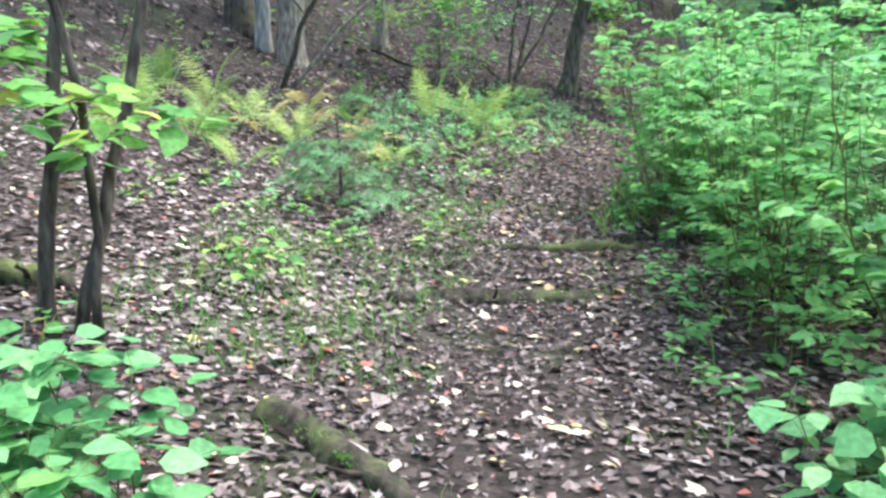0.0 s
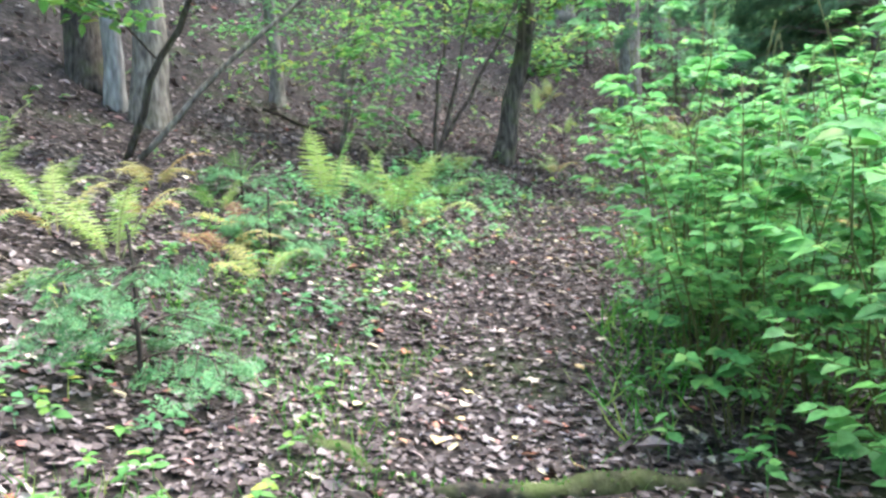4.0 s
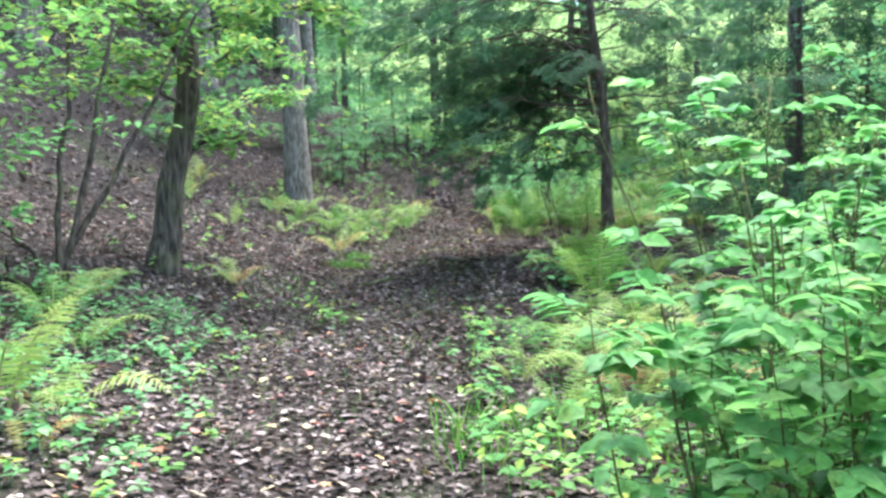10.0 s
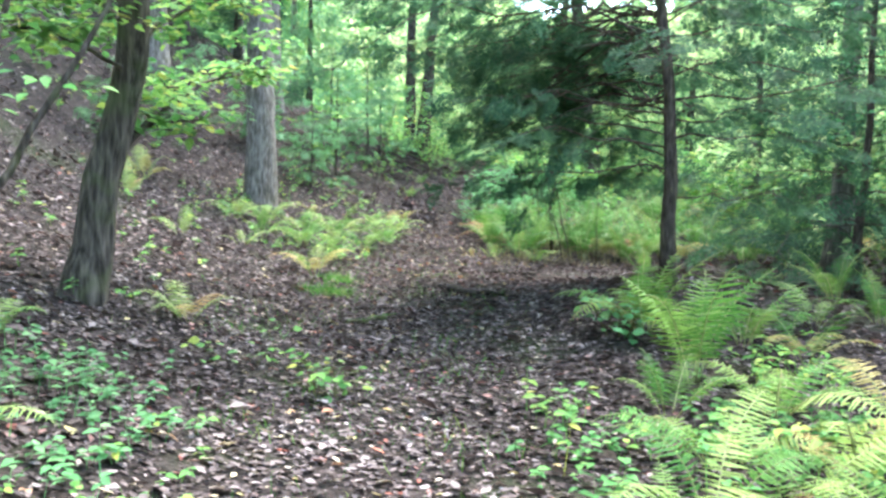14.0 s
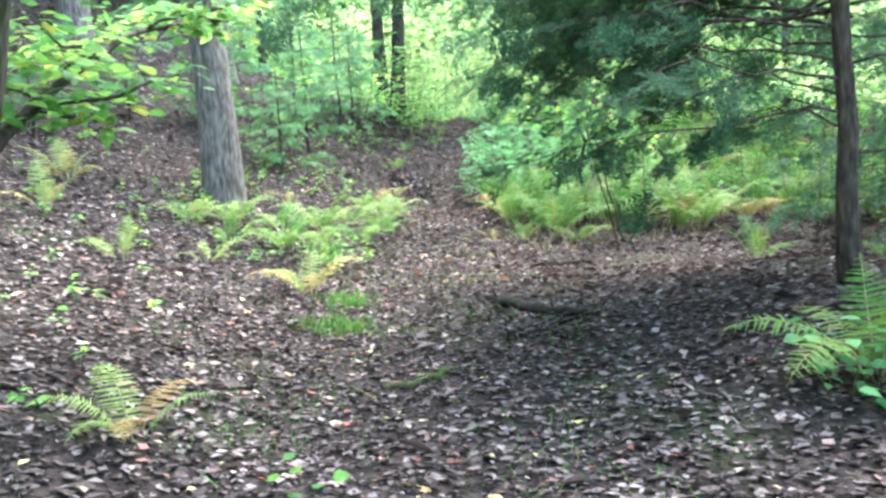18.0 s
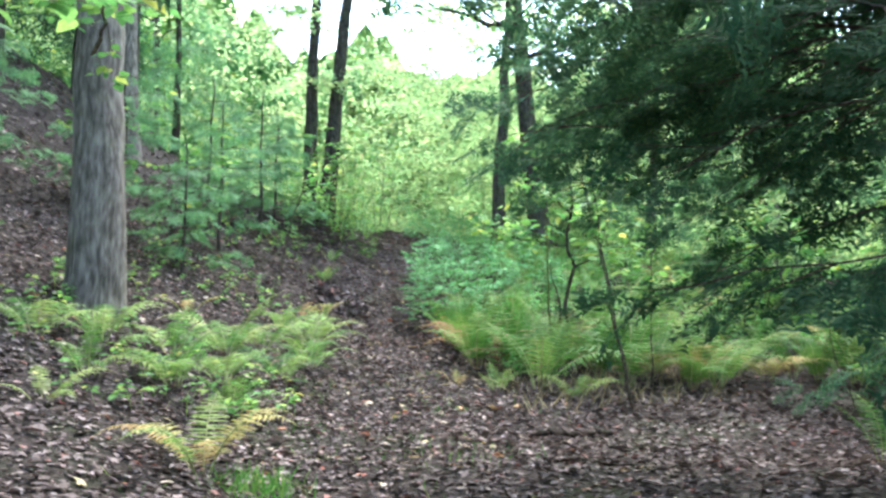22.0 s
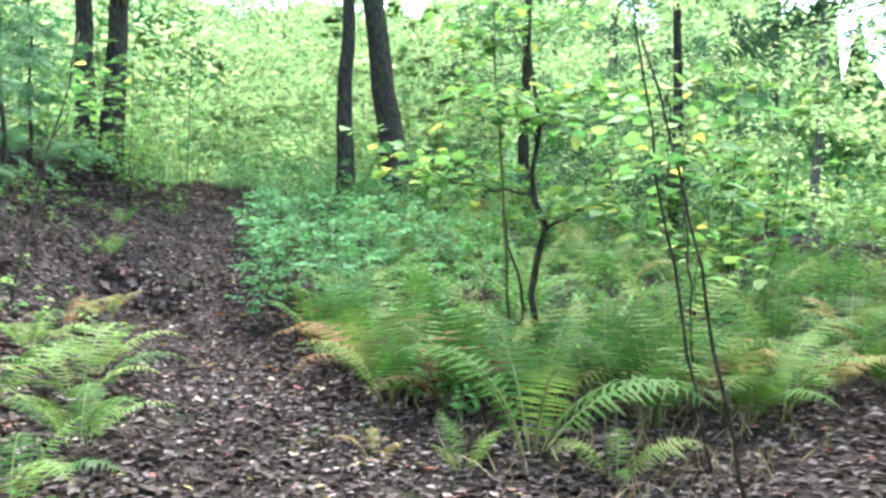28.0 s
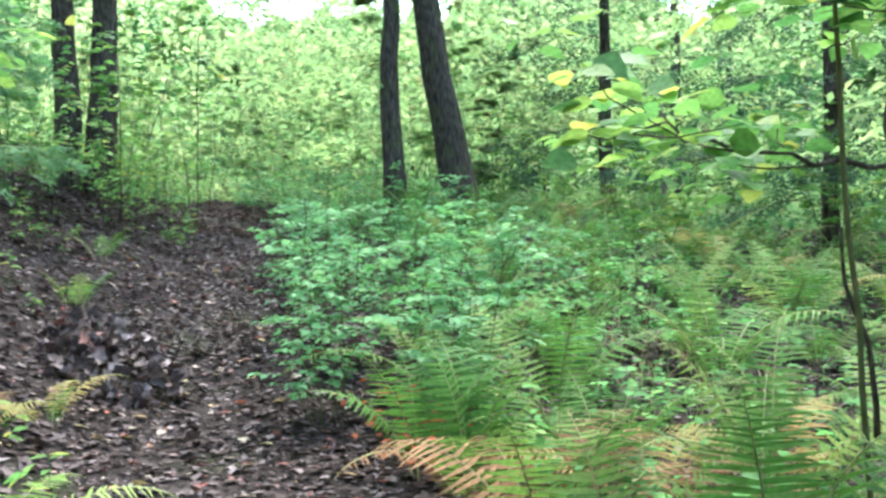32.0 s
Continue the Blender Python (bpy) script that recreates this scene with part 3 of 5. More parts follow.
def tree(name, label, at, height, radius, mat_bark, mat_leaf, leaf, lean=(0.0, 0.0), limbs=9, first=0.45, leaves=900, size=0.12,
         spread=2.4, seed=0, sides=14, bend=0.15, group="", category="tree", flare=0.6, sweep=0.9, low=None, width=1.0, ball=0.55):
    """A broadleaved tree: tapered flared trunk, limbs and a crown of single leaves in uneven clumps."""
    g = grain(seed)
    ob = thing(name, at, label, category, group)
    top = np.array([lean[0] * height, lean[1] * height, height])
    n = 26
    line = bent((0, 0, -0.25), top, n, bend, seed)
    line[:, 2] = np.linspace(0, 1, n) ** 1.25 * (height + 0.25) - 0.25
    line[:, 0] = np.interp(line[:, 2], np.linspace(-0.25, height, n), line[:, 0])
    s = (line[:, 2] + 0.25) / (height + 0.25)
    line[:, 0] = lean[0] * height * s + (line[:, 0] - lean[0] * height * s) * 1.0
    rad = radius * (1 - 0.82 * s ** 0.9)
    part("trunk", tube(line, rad, sides, 0.07, seed, flare), mat_bark, ob)
    spots = []
    for k in range(limbs):
        u = first + (1 - first) * (k + g.uniform(0, 0.8)) / limbs
        u = min(u, 0.97)
        p = np.array([np.interp(u, s, line[:, c]) for c in range(3)])
        a = k * 2.4 + g.uniform(-0.6, 0.6)
        L = spread * (1.2 - 0.75 * u) * g.uniform(0.7, 1.2)
        e = p + np.array([math.cos(a) * L, math.sin(a) * L, L * g.uniform(0.25, 0.8) * sweep])
        r = radius * (1 - 0.82 * u ** 0.9) * 0.42
        lim = bent(p, e, 7, L * 0.13, seed * 31 + k)
        wood = [tube(lim, np.linspace(r, r * 0.25, 7), 6, 0.05, k)]
        ends = [lim[-1], lim[-2], lim[4]]
        for m in range(4):
            q = lim[2 + m]
            t2 = q + tips(1, g, 0.5)[0] * L * 0.45 + (0, 0, 0.1 * L)
            wood.append(tube(bent(q, t2, 4, 0.06 * L, seed + 77 * m + k), np.linspace(r * 0.35, r * 0.12, 4), 4 if sides > 8 else 3))
            ends += [t2, 0.5 * (t2 + q)]
        part("limb", grown(wood[0], wood[1:]), mat_bark, ob)
        spots += ends
    spots = np.array(spots)
    if leaves:
        c = spots[g.integers(len(spots), size=leaves)] + g.normal(0, 1, (leaves, 3)) * np.array([1, 1, 0.55]) * spread * 0.2 * ball / 0.55
        d = tips(leaves, g, 0.6)
        d[:, 2] -= 0.25
        part("crown", laid(leaf, c, d, np.array([[0, 0, 1.0]]) + g.normal(0, 0.4, (leaves, 3)), size * g.uniform(0.6, 1.2, leaves)), mat_leaf, ob)
    return ob


def needle_spray(g, n=16, side_n=7, pairs=5):
    """A flat hemlock spray one unit long: a twig and side twigs, each with short flat needles in two ranks."""
    at, along, size = [], [], []
    ends = [(np.zeros(3), np.array([0, 1.0, 0]), 1.0, n)]
    for k in range(pairs):
        u = 0.12 + 0.8 * k / pairs
        for sd in (-1, 1):
            ends.append((np.array([0, u, 0]), unit(np.array([sd * 0.85, 0.7, g.uniform(-0.12, 0.12)])), 0.62 * (1.08 - u), side_n))
    for p, d, L, m in ends:
        t = (np.arange(m) + 0.5) / m
        pts = p + d * t[:, None] * L - np.array([0, 0, 0.2]) * (t[:, None] * L) ** 2
        side = unit(np.cross(d, (0, 0, 1)))
        for sd in (-1, 1):
            at.append(pts)
            along.append(np.tile(side * sd * 0.8 + d * 0.6, (m, 1)) + g.normal(0, 0.15, (m, 3)))
            size.append(np.full(m, 0.16 if m == n else 0.13) * g.uniform(0.7, 1.2, m))
    at, along, size = np.concatenate(at), np.concatenate(along), np.concatenate(size)
    v, f = np.array([(-0.22, 0, 0), (0.22, 0, 0), (0.0, 1, 0)]), np.array([(0, 1, 2)])
    need = laid((v, f), at, along, np.tile([0, 0, 1.0], (len(at), 1)) + g.normal(0, 0.2, (len(at), 3)), size)
    return need


def hemlock(name, label, at, height, radius, mat_bark, mat_needle, seed=0, first=0.6, whorls=26, reach=2.6, sprays=26, size=0.34, lean=(0.0, 0.0), group="", droop=0.25, sparse=(), bare=0.25, fine=(16, 7, 5), rows=3, short=0.0, naked=0.0, extra=()):
    """A conifer with thin arched boughs; side branchlets with hanging sprays of needles, each bough a part."""
    g = grain(seed)
    ob = thing(name, at, label, "tree", group)
    n = 20
    line = bent((0, 0, -0.2), (lean[0] * height, lean[1] * height, height), n, min(0.08, 0.02 * height), seed)
    s = np.linspace(0, 1, n)
    part("trunk", tube(line, radius * (1 - 0.88 * s) + 0.006, 12, 0.05, seed, 0.35), mat_bark, ob)
    kinds = [needle_spray(g, *fine) for _ in range(3)]
    boughs = []
    for k in range(whorls):
        z = first + (height * 0.96 - first) * (k / whorls) ** 1.1
        for b in range(rows if z < height * 0.6 else 2):
            a = k * 1.1 + b * 2.1 + g.uniform(-0.5, 0.5)
            if any(lo < (a % 6.283) < hi and z < zmax for lo, hi, zmax in sparse):
                continue
            boughs.append((a, z, reach * (1.03 - z / height) * g.uniform(0.6, 1.15) * (0.6 if z < short else 1.0) + 0.25))
    for k, (a, z, L) in enumerate([*boughs, *extra]):
        p = np.array([np.interp(z, line[:, 2], line[:, c]) for c in range(3)])
        way = np.array([math.cos(a), math.sin(a), 0.0])
        side = np.array([-way[1], way[0], 0])
        e = p + way * L + np.array([0, 0, L * (0.1 - droop * g.uniform(0.5, 1.4))])
        lim = bent(p, e, 9, L * 0.09, seed * 7 + k * 3, sag=-0.07 * L)
        wood = tube(lim, np.linspace(0.006 + 0.003 * L, 0.002, 9), 5)
        m = 3 + int(6 * L / reach)
        clear = bare + (0.25 if z < naked else 0.0)
        twigs, pos, d, sz = [], [], [], []
        for j in range(m):
            u = clear + (0.97 - clear) * (j + g.uniform(0, 0.8)) / m
            q = np.array([np.interp(u * 8, np.arange(9), lim[:, c]) for c in range(3)])
            sd = 1 if j % 2 else -1
            tw = unit(way * g.uniform(0.5, 0.9) + side * sd * g.uniform(0.5, 1.0) + np.array([0, 0, g.uniform(-0.5, 0.1)]))
            ln = (0.30 * L * (1.2 - u) + 0.10) * g.uniform(0.6, 1.25)
            tl = bent(q, q + tw * ln - np.array([0, 0, 0.15 * ln]), 4, 0.08 * ln, seed * 11 + k * 17 + j)
            twigs.append(tube(tl, [0.0055, 0.004, 0.003, 0.0015], 3))
            c = max(2, int(sprays * 0.25 * (0.6 + 0.6 * g.random())))
            w = np.linspace(0.2, 1.0, c)
            pos.append(np.stack([np.interp(w * 3, np.arange(4), tl[:, i]) for i in range(3)], -1))
            alt = np.where(np.arange(c) % 2 == 0, 1, -1)[:, None]
            d.append(unit(tw[None] + np.cross(tw, (0, 0, 1))[None] * alt * g.uniform(0.3, 0.9, (c, 1)) + np.array([0, 0, -0.32]) + g.normal(0, 0.16, (c, 3))))
            sz.append(size * g.uniform(0.55, 1.2, c) * (1.15 - 0.4 * u))
        pos.append(lim[[-1, -1, -2]])
        d.append(unit(way[None] + g.normal(0, 0.3, (3, 3)) - np.array([0, 0, 0.3])))
        sz.append(np.full(3, size * 0.8))
        pos, d, sz = np.concatenate(pos), np.concatenate(d), np.concatenate(sz)
        up = np.tile([0, 0, 1.0], (len(pos), 1)) + g.normal(0, 0.45, (len(pos), 3))
        leafy = []
        for q in range(3):
            sel = np.arange(len(pos)) % 3 == q
            leafy.append(laid(kinds[q], pos[sel], d[sel], up[sel], sz[sel]))
        bough = part("bough", grown(wood, twigs), mat_bark, ob)
        part("needles", joined(leafy), mat_needle, bough)
    return ob


def on(x, y, dz=0.0):
    return (x, y, float(ground_at(x, y)[0]) + dz)


# ---------------------------------------------------------------- ground
def land():
    xs = np.concatenate([np.linspace(-900, -60, 12)[:-1], np.linspace(-60, -14, 24)[:-1], np.linspace(-14, 22, 226)[:-1], np.linspace(22, 70, 24)[:-1], np.linspace(70, 900, 12)])
    ys = np.concatenate([np.linspace(-900, -40, 10)[:-1], np.linspace(-40, -6, 18)[:-1], np.linspace(-6, 46, 326)[:-1], np.linspace(46, 90, 24)[:-1], np.linspace(90, 900, 12)])
    gx, gy = np.meshgrid(xs, ys)
    z = ground_at(gx.ravel(), gy.ravel())
    v = np.stack([gx.ravel(), gy.ravel(), z], -1)
    nx, ny = len(xs), len(ys)
    i, j = np.meshgrid(np.arange(ny - 1), np.arange(nx - 1), indexing="ij")
    p = (i * nx + j).ravel()
    f = np.stack([p, p + 1, p + nx + 1, p + nx], -1)
    ob = new("ground", mesh_of("ground", v, f, SOIL))
    return tagged(ob, "dark damp forest floor rising into a wooded bank", "ground", kind="structure")


def scatter(g, n, x0, x1, y0, y1, keep=None):
    x, y = g.uniform(x0, x1, n), g.uniform(y0, y1, n)
    if keep is not None:
        ok = g.random(n) < keep(x, y)
        x, y = x[ok], y[ok]
    return x, y


def litter(name, label, n, box, keep, shapes, mat, size, seed, lift=0.012, tilt=0.3):
    g = grain(seed)
    x, y = scatter(g, n, *box, keep)
    z = ground_at(x, y) + g.uniform(0.002, lift, len(x))
    at = np.stack([x, y, z], -1)
    e = 0.05
    nx, ny = -(ground_at(x + e, y) - z) / e * 0.6, -(ground_at(x, y + e) - z) / e * 0.6
    up = unit(np.stack([nx.clip(-1, 1), ny.clip(-1, 1), np.ones(len(x))], -1) + g.normal(0, tilt, (len(x), 3)))
    way = tips(len(x), g, 0.8)
    pieces = []
    for k, sh in enumerate(shapes):
        m = np.arange(len(x)) % len(shapes) == k
        pieces.append(laid(sh, at[m], way[m] - up[m] * (way[m] * up[m]).sum(-1, keepdims=True), up[m], size * g.uniform(0.55, 1.25, m.sum())))
    return solid(name, joined(pieces), mat, label, "fallen leaves", kind="stuff")


land()


# ---------------------------------------------------------------- trees that stand by the path
def arm(points, radii, seed, sides=7):
    return tube(np.array(points, float), radii, sides, 0.06, seed)


def spray_of_leaves(g, line, n, leaf, size, reach=0.22, sag=0.1):
    """Leaves on short twigs along a limb, held level."""
    k = len(line)
    u = g.uniform(0.25, 1, n)
    p = np.stack([np.interp(u * (k - 1), np.arange(k), line[:, c]) for c in range(3)], -1)
    d = tips(n, g, 0.85)
    p = p + d * g.uniform(0.02, reach, (n, 1)) + np.stack([0 * u, 0 * u, g.normal(0, 0.05, n)], -1)
    d[:, 2] -= sag
    return laid(leaf, p, d, np.array([[0, 0, 1.0]]) + g.normal(0, 0.3, (n, 3)), size * g.uniform(0.65, 1.2, n))


def leafy_limb(ob, points, r0, seed, leaves, leaf, size, mat_wood, mat_leaf, reach=0.3, twigs=6):
    """A long limb with side twigs, each with level leaves, as parts of a tree."""
    g = grain(seed)
    pts = np.array(points, float)
    k = len(pts)
    u = np.linspace(0, k - 1, 14)
    line = np.stack([np.interp(u, np.arange(k), pts[:, c]) for c in range(3)], -1) + g.normal(0, 0.012, (14, 3))
    lim = part("limb", tube(line, np.linspace(r0, r0 * 0.25, 14), 6, 0.05, seed), mat_wood, ob)
    leafy = []
    for m in range(twigs):
        a = line[int(3 + m * 10 / max(twigs, 1))]
        d = tips(1, g, 0.8)[0]
        L = reach * g.uniform(1.2, 2.6)
        tw = bent(a, a + d * L + (0, 0, 0.1 * L), 6, 0.1 * L, seed * 5 + m)
        part("twig", tube(tw, np.linspace(r0 * 0.35, r0 * 0.15, 6), 4), mat_wood, lim)
        leafy.append(spray_of_leaves(g, tw, leaves // max(twigs + 1, 1), leaf, size, reach * 0.6))
    leafy.append(spray_of_leaves(g, line, leaves // max(twigs + 1, 1), leaf, size, reach * 0.6))
    part("leaves", joined(leafy), mat_leaf, lim)


# the dark leaning tree at the bend
hornbeam = tree("leaning_tree", "dark mossy leaning tree at the bend of the path", on(-0.93, 17.25), 9.0, 0.165, BARK_MOSSY, LIME, OVAL, (0.22, -0.09), 9, 0.42, 1700, 0.11, 2.4, 11, bend=0.22, sides=18, flare=0.8)
leafy_limb(hornbeam, [(0.25, -0.1, 1.15), (0.7, 0.6, 1.6), (1.3, 1.4, 2.05), (2.1, 2.3, 2.25)], 0.04, 12, 640, OVAL, 0.115, BARK_DARK, LIME, 0.36, 11)
leafy_limb(hornbeam, [(0.3, -0.1, 1.9), (0.7, 0.3, 2.4), (1.2, 0.7, 2.7), (1.9, 0.9, 2.9)], 0.03, 13, 440, OVAL, 0.10, BARK_DARK, LIME)
leafy_limb(hornbeam, [(0.4, -0.15, 2.4), (0.1, -0.5, 2.8), (-0.5, -0.9, 3.0), (-1.2, -1.1, 3.1)], 0.03, 14, 440, OVAL, 0.10, BARK_DARK, LIME)

leafy_limb(hornbeam, [(0.5, -0.2, 2.2), (0.2, 0.3, 2.5), (-0.4, 0.8, 2.6), (-1.2, 1.2, 2.5)], 0.028, 15, 440, OVAL, 0.11, BARK_DARK, LIME, 0.35)
leafy_limb(hornbeam, [(0.6, -0.2, 2.7), (1.1, -0.6, 2.9), (1.7, -0.9, 2.9), (2.3, -1.1, 2.8)], 0.028, 16, 440, OVAL, 0.11, BARK_DARK, LIME, 0.35)
leafy_limb(hornbeam, [(0.4, -0.15, 1.9), (-0.2, -0.7, 2.1), (-0.8, -1.2, 2.1)], 0.022, 17, 260, OVAL, 0.11, BARK_DARK, LIME, 0.35)
oak = tree("oak_tree", "thick grey-barked tree rising from ferns on the bank", on(2.0, 24.8), 15.0, 0.285, BARK_GREY, CANOPY, LOBED, (0.0, 0.0), 12, 0.45, 3000, 0.15, 4.5, 21, bend=0.12, sides=22, flare=0.35)
leafy_limb(oak, [(-0.1, -0.3, 2.55), (-0.1, -0.9, 2.75), (-0.25, -1.6, 2.7), (-0.5, -2.3, 2.6)], 0.025, 22, 150, OVAL, 0.13, BARK_GREY, LIME)

# three trunks close together on the bank
tree("grey_tree", "grey tree trunk in a cluster on the bank", on(-5.2, 13.5), 13.0, 0.21, BARK_GREY, CANOPY, LOBED, (0.03, 0.0), 9, 0.4, 1200, 0.15, 3.6, 31, group="trees on the bank")
tree("birch_tree", "slim pale-barked tree in a cluster on the bank", on(-5.75, 13.7), 12.0, 0.12, BARK_PALE, CANOPY, LOBED, (-0.02, 0.0), 7, 0.5, 900, 0.14, 2.8, 32, group="trees on the bank")
tree("grey_tree", "dark thick tree trunk in a cluster on the bank", on(-6.25, 14.1), 14.0, 0.24, BARK_DARK, CANOPY, LOBED, (-0.03, 0.0), 9, 0.4, 1200, 0.15, 3.6, 33, group="trees on the bank")
tree("young_tree", "slender grey young tree on the leafy bank", on(-4.5, 16.6), 9.0, 0.115, BARK_GREY, LIME, OVAL, (0.0, 0.0), 10, 0.3, 1300, 0.11, 2.2, 34, group="trees on the bank")
beech = thing("beech_sapling", on(-3.1, 15.0), "spreading beech sapling with level sprays of green leaves", "sapling")
part("stem", arm(bent((0, 0, -0.1), (0.3, 0.4, 3.4), 14, 0.1, 301), np.linspace(0.04, 0.012, 14), 301), BARK_GREY, beech)
for k, (ax, ay, z) in enumerate([(1.5, -0.3, 0.75), (-1.4, -0.4, 0.95), (1.9, 0.3, 1.3), (-1.8, 0.2, 1.5), (0.8, -1.4, 1.25), (1.8, -0.5, 1.8), (-1.5, -0.9, 2.0), (0.3, 1.6, 1.7), (1.5, 0.9, 2.2), (-1.6, 0.9, 2.5), (1.3, -0.8, 2.6)]):
    leafy_limb(beech, [(0.1, 0.12, z), (ax * 0.5, ay * 0.5, z + 0.22), (ax, ay, z + 0.28)], 0.013, 310 + k, 210, MID, 0.105, BARK_GREY, LIME if k % 3 else GREEN, 0.45, 9)

# leaning thin stems with yellowing leaves by the trunks
slant = thing("sapling", on(-4.75, 11.8), "slanting dark sapling with yellow-green leaves beside the trunks", "sapling")
part("stem", arm(bent((0, 0, -0.1), (1.7, 0.3, 3.6), 14, 0.12, 41), np.linspace(0.045, 0.02, 14), 41), BARK_DARK, slant)
part("stem", arm(bent((0.05, 0.05, -0.1), (3.6, 1.6, 2.75), 16, 0.12, 42, sag=-0.35), np.linspace(0.038, 0.012, 16), 42), BARK_GREY, slant)
leafy_limb(slant, [(0.9, 0.15, 1.95), (1.5, 0.0, 2.2), (2.2, -0.1, 2.3)], 0.014, 43, 300, OVAL, 0.12, BARK_DARK, LIME)
leafy_limb(slant, [(1.3, 0.2, 2.6), (0.8, -0.3, 2.9), (0.2, -0.6, 2.9)], 0.014, 44, 300, OVAL, 0.12, BARK_DARK, LIME)
leafy_limb(slant, [(2.0, 0.8, 2.5), (2.8, 1.2, 2.7), (3.6, 1.6, 2.75)], 0.012, 45, 520, OVAL, 0.10, BARK_GREY, LIME, 0.42, 9)

leafy_limb(slant, [(0.45, 0.08, 1.0), (0.3, -0.6, 1.45), (0.0, -1.2, 1.6), (-0.4, -1.7, 1.6)], 0.014, 46, 320, OVAL, 0.12, BARK_DARK, LIME, 0.4, 8)
leafy_limb(slant, [(0.8, 0.1, 1.7), (0.9, -0.5, 1.95), (0.7, -1.1, 2.05)], 0.012, 47, 280, OVAL, 0.115, BARK_DARK, LIME, 0.4, 7)

clump = thing("sapling_clump", on(-1.95, 15.4), "clump of thin dark saplings leaning over the bank", "sapling")
for k, (ex, ey, ez) in enumerate([(1.75, 0.7, 2.9), (0.35, 0.4, 2.7), (-0.3, -0.1, 0.62), (0.75, 0.9, 3.2)]):
    part("stem", arm(bent((0.05 * k, 0.04 * k, -0.1), (ex, ey, ez), 12, 0.1, 50 + k), np.linspace(0.036, 0.013, 12), 50 + k), BARK_DARK, clump)
leafy_limb(clump, [(1.2, 0.5, 2.1), (1.7, 0.7, 2.7), (2.3, 0.9, 2.9)], 0.012, 55, 220, OVAL, 0.10, BARK_DARK, LIME)
leafy_limb(clump, [(0.3, 0.35, 2.2), (0.5, 0.3, 2.7), (0.3, 0.0, 3.0)], 0.012, 56, 160, OVAL, 0.10, BARK_DARK, LIME)
leafy_limb(clump, [(-0.1, 0.0, 0.35), (-0.5, -0.1, 0.7), (-1.2, -0.2, 0.85)], 0.012, 57, 160, OVAL, 0.10, BARK_DARK, GREEN, 0.35)

over_path = [(1.35 + 0.055 * (k * 7 % 32), 2.3 + 0.12 * (k * 5 % 13), 2.8 + 0.12 * (k * 3 % 8)) for k in range(20)]
low_boughs = [(1.2 + 0.31 * (k * 5 % 8), 1.05 + 0.12 * k, 1.9 + 0.15 * (k * 3 % 5)) for k in range(8)]
hanging = [(1.42 + 0.045 * (k * 5 % 14), 1.75 + 0.07 * (k * 9 % 14), 3.0 + 0.12 * (k * 3 % 4)) for k in range(10)] + [(1.38 + 0.07 * k, 1.9 + 0.14 * (k * 5 % 7), 3.65) for k in range(7)]
far_side = [(-1.1 + 0.24 * (k * 4 % 9), 1.5 + 0.21 * k, 1.7 + 0.15 * (k * 5 % 4)) for k in range(9)]
hemlock("hemlock_tree", "hemlock with bare lower boughs and drooping dark sprays beside the clearing", on(4.8, 16.65), 8.0, 0.068, BARK_HEM, NEEDLE, 61, lean=(-0.085, 0.045), first=0.9, whorls=17, reach=2.9, sprays=13, size=0.35, droop=0.17, bare=0.16, rows=2, short=1.7, naked=1.9, sparse=((1.6, 4.6, 2.2),), fine=(13, 6, 4), extra=over_path + low_boughs + far_side + hanging)
hemlock("hemlock_tree", "shaggy hemlock in the shade behind the clearing", on(9.2, 18.2), 8.0, 0.06, BARK_HEM, NEEDLE, 62, first=0.7, whorls=17, reach=2.8, sprays=13, size=0.5, fine=(10, 4, 4), rows=3, bare=0.16)
hemlock("hemlock_tree", "shaggy hemlock in the shade behind the clearing", on(12.4, 19.8), 7.0, 0.06, BARK_HEM, NEEDLE, 63, first=0.8, whorls=14, reach=2.4, sprays=12, size=0.5, fine=(10, 4, 4), rows=2, bare=0.12)

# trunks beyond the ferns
tree("slim_tree", "dark slim trunk beyond the ferns", on(12.6, 32.4), 12.0, 0.18, BARK_DARK, HAZED, LOBED, (0.0, 0.0), 9, 0.4, 2200, 0.16, 3.0, 71, group="trees beyond the ferns")
tree("leaning_tree", "vine-covered dark leaning trunk beyond the ferns", on(13.7, 31.9), 13.0, 0.29, BARK_DARK, HAZED, LOBED, (-0.11, 0.07), 9, 0.35, 2400, 0.16, 3.2, 72, group="trees beyond the ferns")
tree("forked_tree", "dark forked tree at the top of the bank", on(8.7, 35.2), 14.0, 0.19, BARK_DARK, CANOPY, LOBED, (0.03, 0.0), 9, 0.5, 1800, 0.15, 3.2, 73)
tree("forked_tree", "dark leaning tree at the top of the bank", on(9.15, 35.2), 14.0, 0.22, BARK_DARK, CANOPY, LOBED, (0.07, -0.05), 9, 0.5, 1800, 0.15, 3.2, 74)
tree("slim_tree", "straight grey trunk among the hemlocks", on(10.4, 19.6), 12.0, 0.2, BARK_GREY, CANOPY, LOBED, (0.01, 0.0), 9, 0.35, 2200, 0.15, 3.0, 75)
tree("grey_tree", "straight grey trunk further up the bank", on(0.65, 30.6), 15.0, 0.29, BARK_GREY, CANOPY, LOBED, (0.0, 0.0), 10, 0.45, 2400, 0.16, 4.0, 76, group="trees on the bank")
tree("grey_tree", "straight grey trunk further up the bank", on(4.0, 33.2), 14.0, 0.22, BARK_GREY, CANOPY, LOBED, (0.0, 0.0), 9, 0.45, 2200, 0.16, 3.6, 77, group="trees on the bank")

